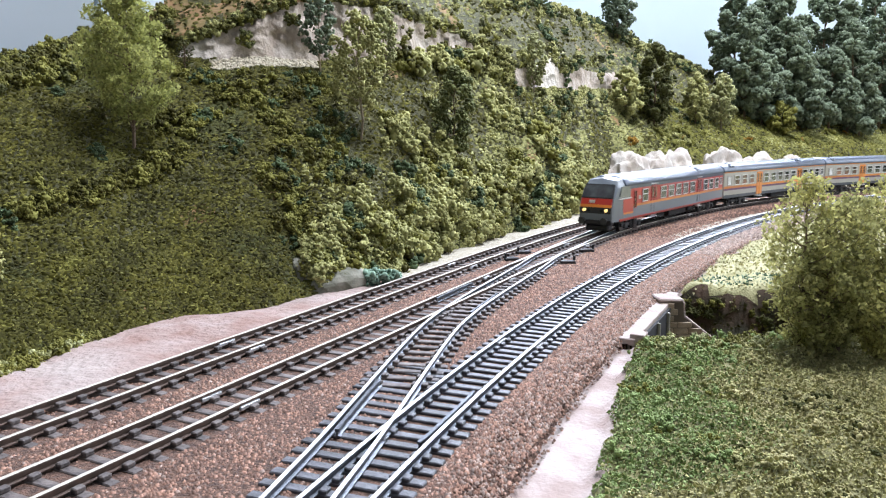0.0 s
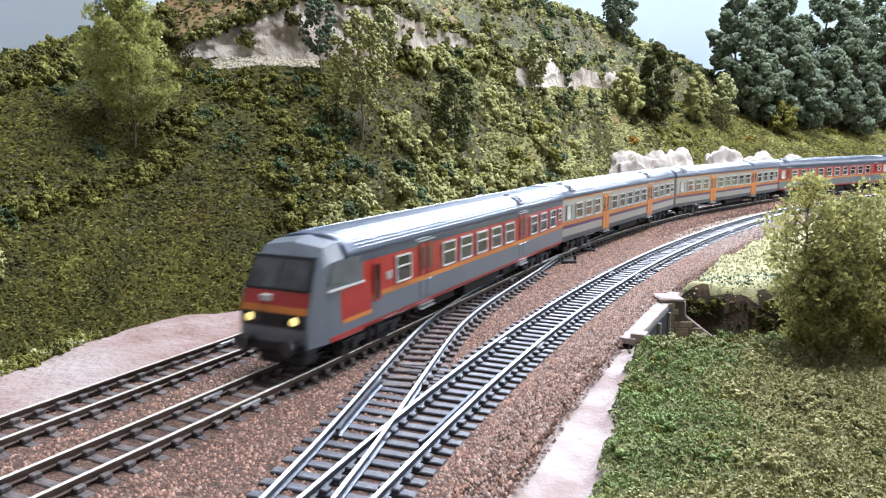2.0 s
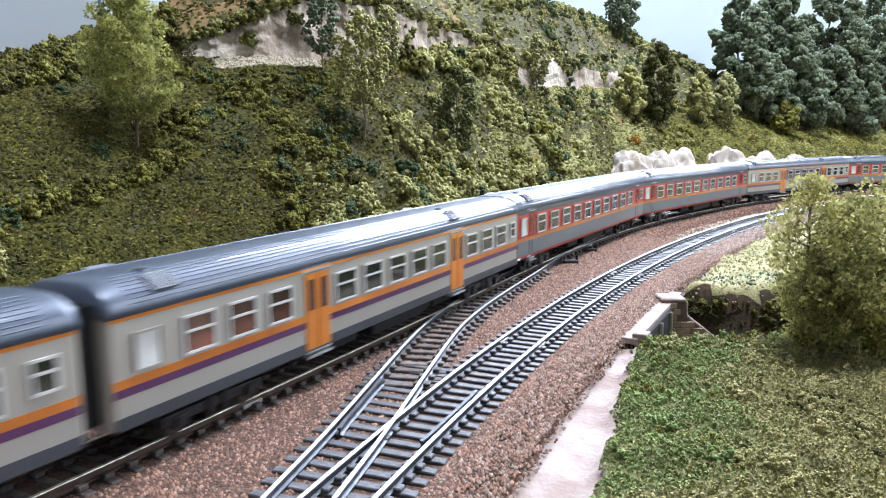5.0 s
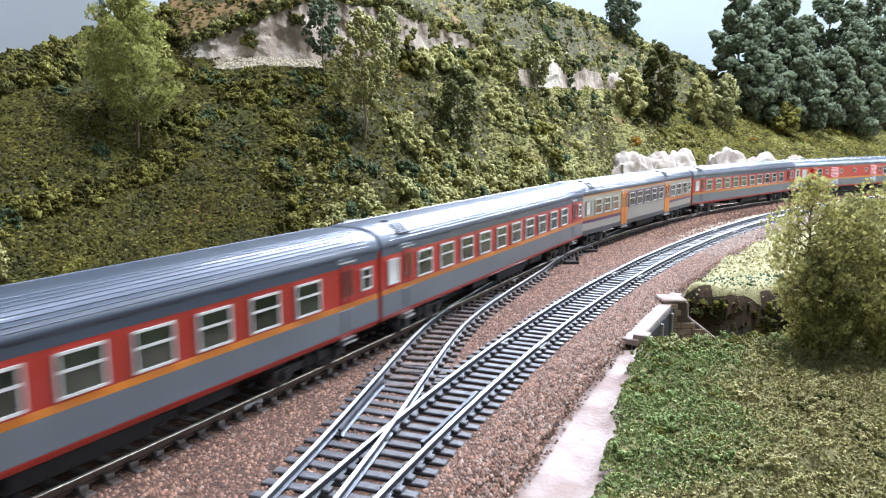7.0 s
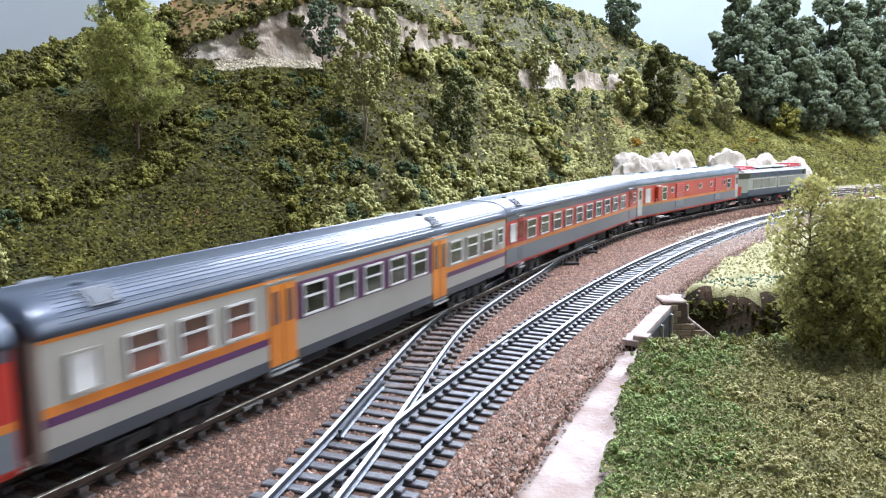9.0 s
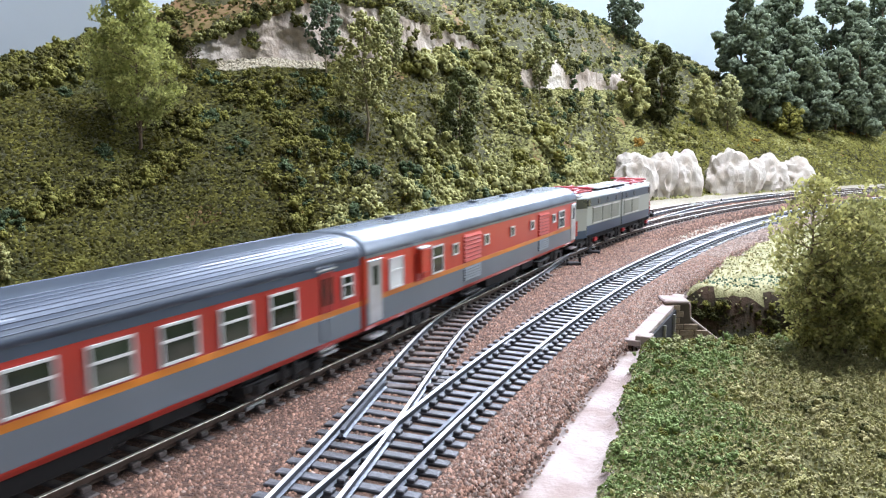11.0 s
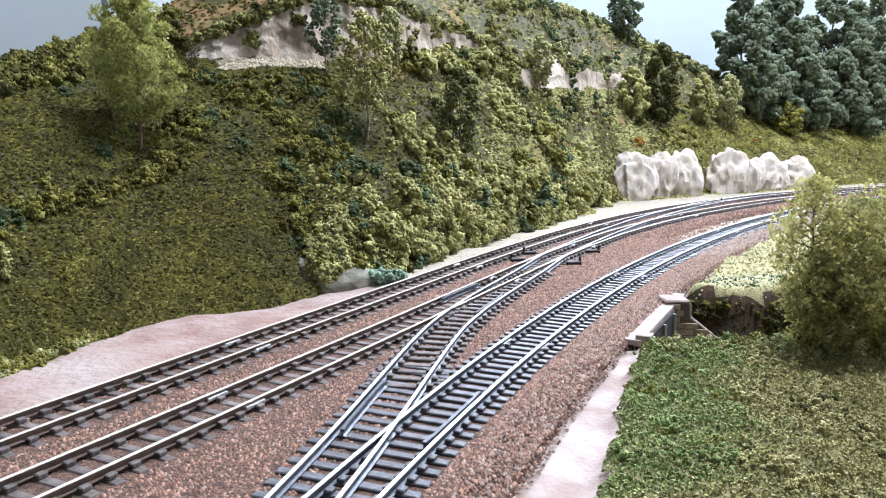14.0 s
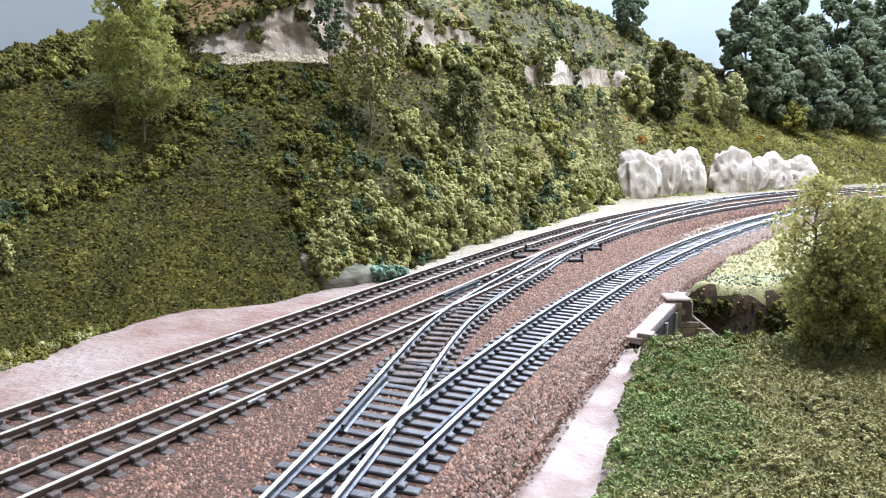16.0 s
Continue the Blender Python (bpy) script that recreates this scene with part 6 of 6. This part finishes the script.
def pantograph(parent, x, fold):
    bm = bmesh.new()
    z = 0.0424
    for y in (-0.0075, 0.0075):
        rod(bm, (x - 0.018, y, z), (x + 0.018, y, z), 0.0007)
        rod(bm, (x - 0.017, y, z + 0.0008), (x + 0.015, y * 0.8, z + 0.0030), 0.0005)
        rod(bm, (x + 0.017, y, z + 0.0008), (x - 0.015, y * 0.8, z + 0.0034), 0.0005)
        for dx in (-0.016, 0.016):
            rod(bm, (x + dx, y, z - 0.0025), (x + dx, y, z), 0.0011, 8)
    for dx in (-0.018, -0.009, 0.0, 0.009, 0.018):
        rod(bm, (x + dx, -0.0085, z), (x + dx, 0.0085, z), 0.0006)
    for dx in (-0.003, 0.003):
        rod(bm, (x + dx, -0.0120, z + 0.0030), (x + dx, 0.0120, z + 0.0030), 0.0006)
    for sgn in (1, -1):
        rod(bm, (x - 0.003, sgn * 0.0120, z + 0.0030), (x - 0.003, sgn * 0.0150, z + 0.0026), 0.0006)
        rod(bm, (x + 0.003, sgn * 0.0120, z + 0.0030), (x + 0.003, sgn * 0.0150, z + 0.0026), 0.0006)
    part("pantograph", bm, M_PANTO, parent, "folded red pantograph")


def locomotive():
    th = thing("locomotive", "blue and pearl grey articulated model electric locomotive with red pantographs", "locomotive", "")
    h = 0.0955
    for fwd in (1, -1):
        xi, xo = fwd * 0.0012, fwd * h
        bm = bmesh.new()

        def ring(x, w, zt):
            return [(x, -w, 0.0120), (x, -w, zt - 0.0035), (x, -w * 0.93, zt - 0.0010), (x, -w * 0.78, zt), (x, w * 0.78, zt), (x, w * 0.93, zt - 0.0010), (x, w, zt - 0.0035), (x, w, 0.0120)]

        loft(bm, [ring(xi, 0.0160, 0.0405), ring(fwd * (h - 0.020), 0.0160, 0.0405), ring(fwd * (h - 0.0040), 0.0112, 0.0400), ring(fwd * (h - 0.0010), 0.0100, 0.0380), ring(fwd * (h + 0.0005), 0.0098, 0.0130)][::fwd])
        half = part("body_half", bm, M_PEARL, th)
        for sgn in (1, -1):
            a, b = sorted((xi, fwd * (h - 0.020)))
            boxed("lower_band", (a, b, sgn * 0.0159, sgn * 0.01625, 0.0120, 0.0188), M_BLUE, half, "dark blue lower band")
            boxed("window_band", (a, b, sgn * 0.0159, sgn * 0.01625, 0.0325, 0.0385), M_BLUE, half, "dark blue window band")
            for k in range(3 if fwd > 0 else 2):
                gx0, gx1 = sorted((fwd * (0.0065 + k * 0.0200), fwd * (0.0240 + k * 0.0200)))
                bm = bmesh.new()
                box(bm, gx0, gx1, sgn * 0.0159, sgn * 0.01640, 0.0202, 0.0310, 0.0002)
                for j in range(10):
                    box(bm, gx0 + 0.0005, gx1 - 0.0005, sgn * 0.0162, sgn * 0.01645, 0.0206 + j * 0.00103, 0.0210 + j * 0.00103)
                part("grille", bm, M_GRILLE, half, "grey louvred grille")
                bm = bmesh.new()
                box(bm, gx0 - 0.0006, gx1 + 0.0006, sgn * 0.0159, sgn * 0.01655, 0.0310, 0.0315)
                box(bm, gx0 - 0.0006, gx1 + 0.0006, sgn * 0.0159, sgn * 0.01655, 0.0197, 0.0202)
                part("grille_frame", bm, M_WHITE, half, "pale grille frame")
                px = fwd * (0.0125 + k * 0.0195)
                boxed("porthole", (px - 0.0022, px + 0.0022, sgn * 0.0160, sgn * 0.01655, 0.0337, 0.0372), M_SILL, half)
            cx0, cx1 = sorted((fwd * (h - 0.0205), fwd * (h - 0.0255)))
            boxed("cab_side_window", (cx0, cx1, sgn * 0.0160, sgn * 0.01660, 0.0330, 0.0380), M_SCREEN, half)
            # slanted corner panes and bands of the nose
        bm = bmesh.new()
        for zz0, zz1, out in ((0.0318, 0.0385, 0.0007),):
            loft(bm, [[(fwd * (h - 0.0200), -0.0163, z), (fwd * (h - 0.0036), -0.0116, z), (fwd * (h - 0.0004), -0.0102, z), (fwd * (h - 0.0004), 0.0102, z), (fwd * (h - 0.0036), 0.0116, z), (fwd * (h - 0.0200), 0.0163, z)] for z in (zz0, zz1)])
        part("front_window", bm, M_SCREEN, half, "dark wrap-round cab window")
        bm = bmesh.new()
        loft(bm, [[(fwd * (h - 0.0200), -0.0163, z), (fwd * (h - 0.0034), -0.0116, z), (fwd * (h + 0.0010), -0.0102, z), (fwd * (h + 0.0010), 0.0102, z), (fwd * (h - 0.0034), 0.0116, z), (fwd * (h - 0.0200), 0.0163, z)] for z in (0.0105, 0.0160)])
        part("nose_band", bm, M_BLUE, half, "dark blue nose band")
        bm = bmesh.new()
        loft(bm, [[(fwd * (h - 0.0085), -0.0136, z), (fwd * (h + 0.0018), -0.0100, z), (fwd * (h + 0.0018), 0.0100, z), (fwd * (h - 0.0085), 0.0136, z)] for z in (0.0130, 0.0235)])
        part("nose_panel", bm, M_RED, half, "red nose panel")
        bm = bmesh.new()
        box(bm, *sorted((fwd * 0.004, fwd * (h - 0.010))), -0.0130, 0.0130, 0.0400, 0.0412, 0.0005)
        part("roof", bm, M_LOCO_ROOF, half, "pale grey roof with walkway")
        bm = bmesh.new()
        box(bm, *sorted((fwd * 0.006, fwd * 0.034)), -0.0070, 0.0070, 0.0410, 0.0432, 0.0004)
        part("roof_base", bm, M_UNDER, half, "dark housing under the hood")
        bm = bmesh.new()
        box(bm, *sorted((fwd * 0.0030, fwd * 0.038)), -0.0098, 0.0098, 0.0430, 0.0438, 0.0003)
        for k in range(3):
            box(bm, *sorted((fwd * (0.006 + k * 0.011), fwd * (0.014 + k * 0.011))), -0.0085, 0.0085, 0.0437, 0.0441, 0.0001)
        part("roof_hood", bm, M_LOCO_ROOF, half, "raised pale grey hood")
        for k in range(4):
            bm = bmesh.new()
            rod(bm, (fwd * (0.010 + k * 0.018), 0.0120, 0.0414), (fwd * (0.026 + k * 0.018), 0.0120, 0.0414), 0.0005)
            part("roof_rail", bm, M_LOCO_ROOF, half)
        pantograph(th, fwd * 0.064, fwd)
        bm = bmesh.new()
        box(bm, *sorted((fwd * (h - 0.001), fwd * (h + 0.003))), -0.0145, 0.0145, 0.0090, 0.0125, 0.0005)
        part("buffer_beam", bm, M_BLACK, th)
        buffers(th, fwd * (h + 0.002), fwd > 0)
        for y in (-0.0085, 0.0085):
            bm = bmesh.new()
            rod(bm, (fwd * (h + 0.0006), y, 0.0168), (fwd * (h + 0.0018), y, 0.0168), 0.0014, 12)
            part("lamp", bm, M_MAROON, half, "red lamp glass")
    boxed("bellows", (-0.0022, 0.0022, -0.0140, 0.0140, 0.0130, 0.0395), M_BLACK, th, "black bellows between the two halves", 0.0003)
    boxed("underframe", (-h + 0.006, h - 0.006, -0.0115, 0.0115, 0.0070, 0.0122), M_UNDER, th)
    for x in (-0.0640, 0.0, 0.0640):
        b = bogie(th, x, 0.0066, 0.0300)
        for sgn in (1, -1):
            for dx in (-0.011,):
                bm = bmesh.new()
                box(bm, x + dx - 0.003, x + dx + 0.003, sgn * 0.0135, sgn * 0.0150, 0.0055, 0.0085, 0.0005)
                part("axle_box", bm, M_PANTO, th, "red axle box")
    return th


# the train from its leading end: kind, length over couplings
TRAIN = []
CACHE_COACH = {}
for maker, length in ((pilot_coach, 0.2762), (white_coach, 0.2809), (white_coach, 0.2809), (red_coach, 0.2753), (red_coach, 0.2753),
                      (white_coach, 0.2809), (red_coach, 0.2753), (baggage_van, 0.2688), (locomotive, 0.1970)):
    if maker is white_coach and len(TRAIN) == 5:
        ob = white_coach(True)
    elif maker in CACHE_COACH:
        ob = copy_thing(CACHE_COACH[maker], Matrix())
    else:
        ob = CACHE_COACH[maker] = maker()
    TRAIN.append((ob, length))

HEAD = [(0.0, 0.4170), (0.5, 0.3155), (1.0, 0.2140), (1.5, 0.1120), (2.0, 0.0075), (2.5, -0.0995), (3.0, -0.2080), (3.5, -0.3170), (4.0, -0.4245), (7.0, -1.0670), (9.0, -1.4890), (12.5, -2.2300), (16.0, -2.9700)]


def motions():
    """Every vehicle runs along the main track, its two pivots on the centre line."""
    times = np.arange(0, 16.01, 0.5)
    ht, hs = np.array(HEAD).T
    back_ = 0.0
    for ob, length in TRAIN:
        rows = []
        for t in times:
            s = float(np.interp(t, ht, hs)) + back_ + length / 2
            piv = 0.098 if length > 0.2 else 0.064
            f, r = at_s(TRACK_B, s - piv), at_s(TRACK_B, s + piv)
            c = (f + r) / 2
            rows.append((float(t), pose(c[0], c[1], 0.0, 0, 0, math.degrees(math.atan2(f[1] - r[1], f[0] - r[0])))))
        walk(ob, rows)
        back_ += length


motions()
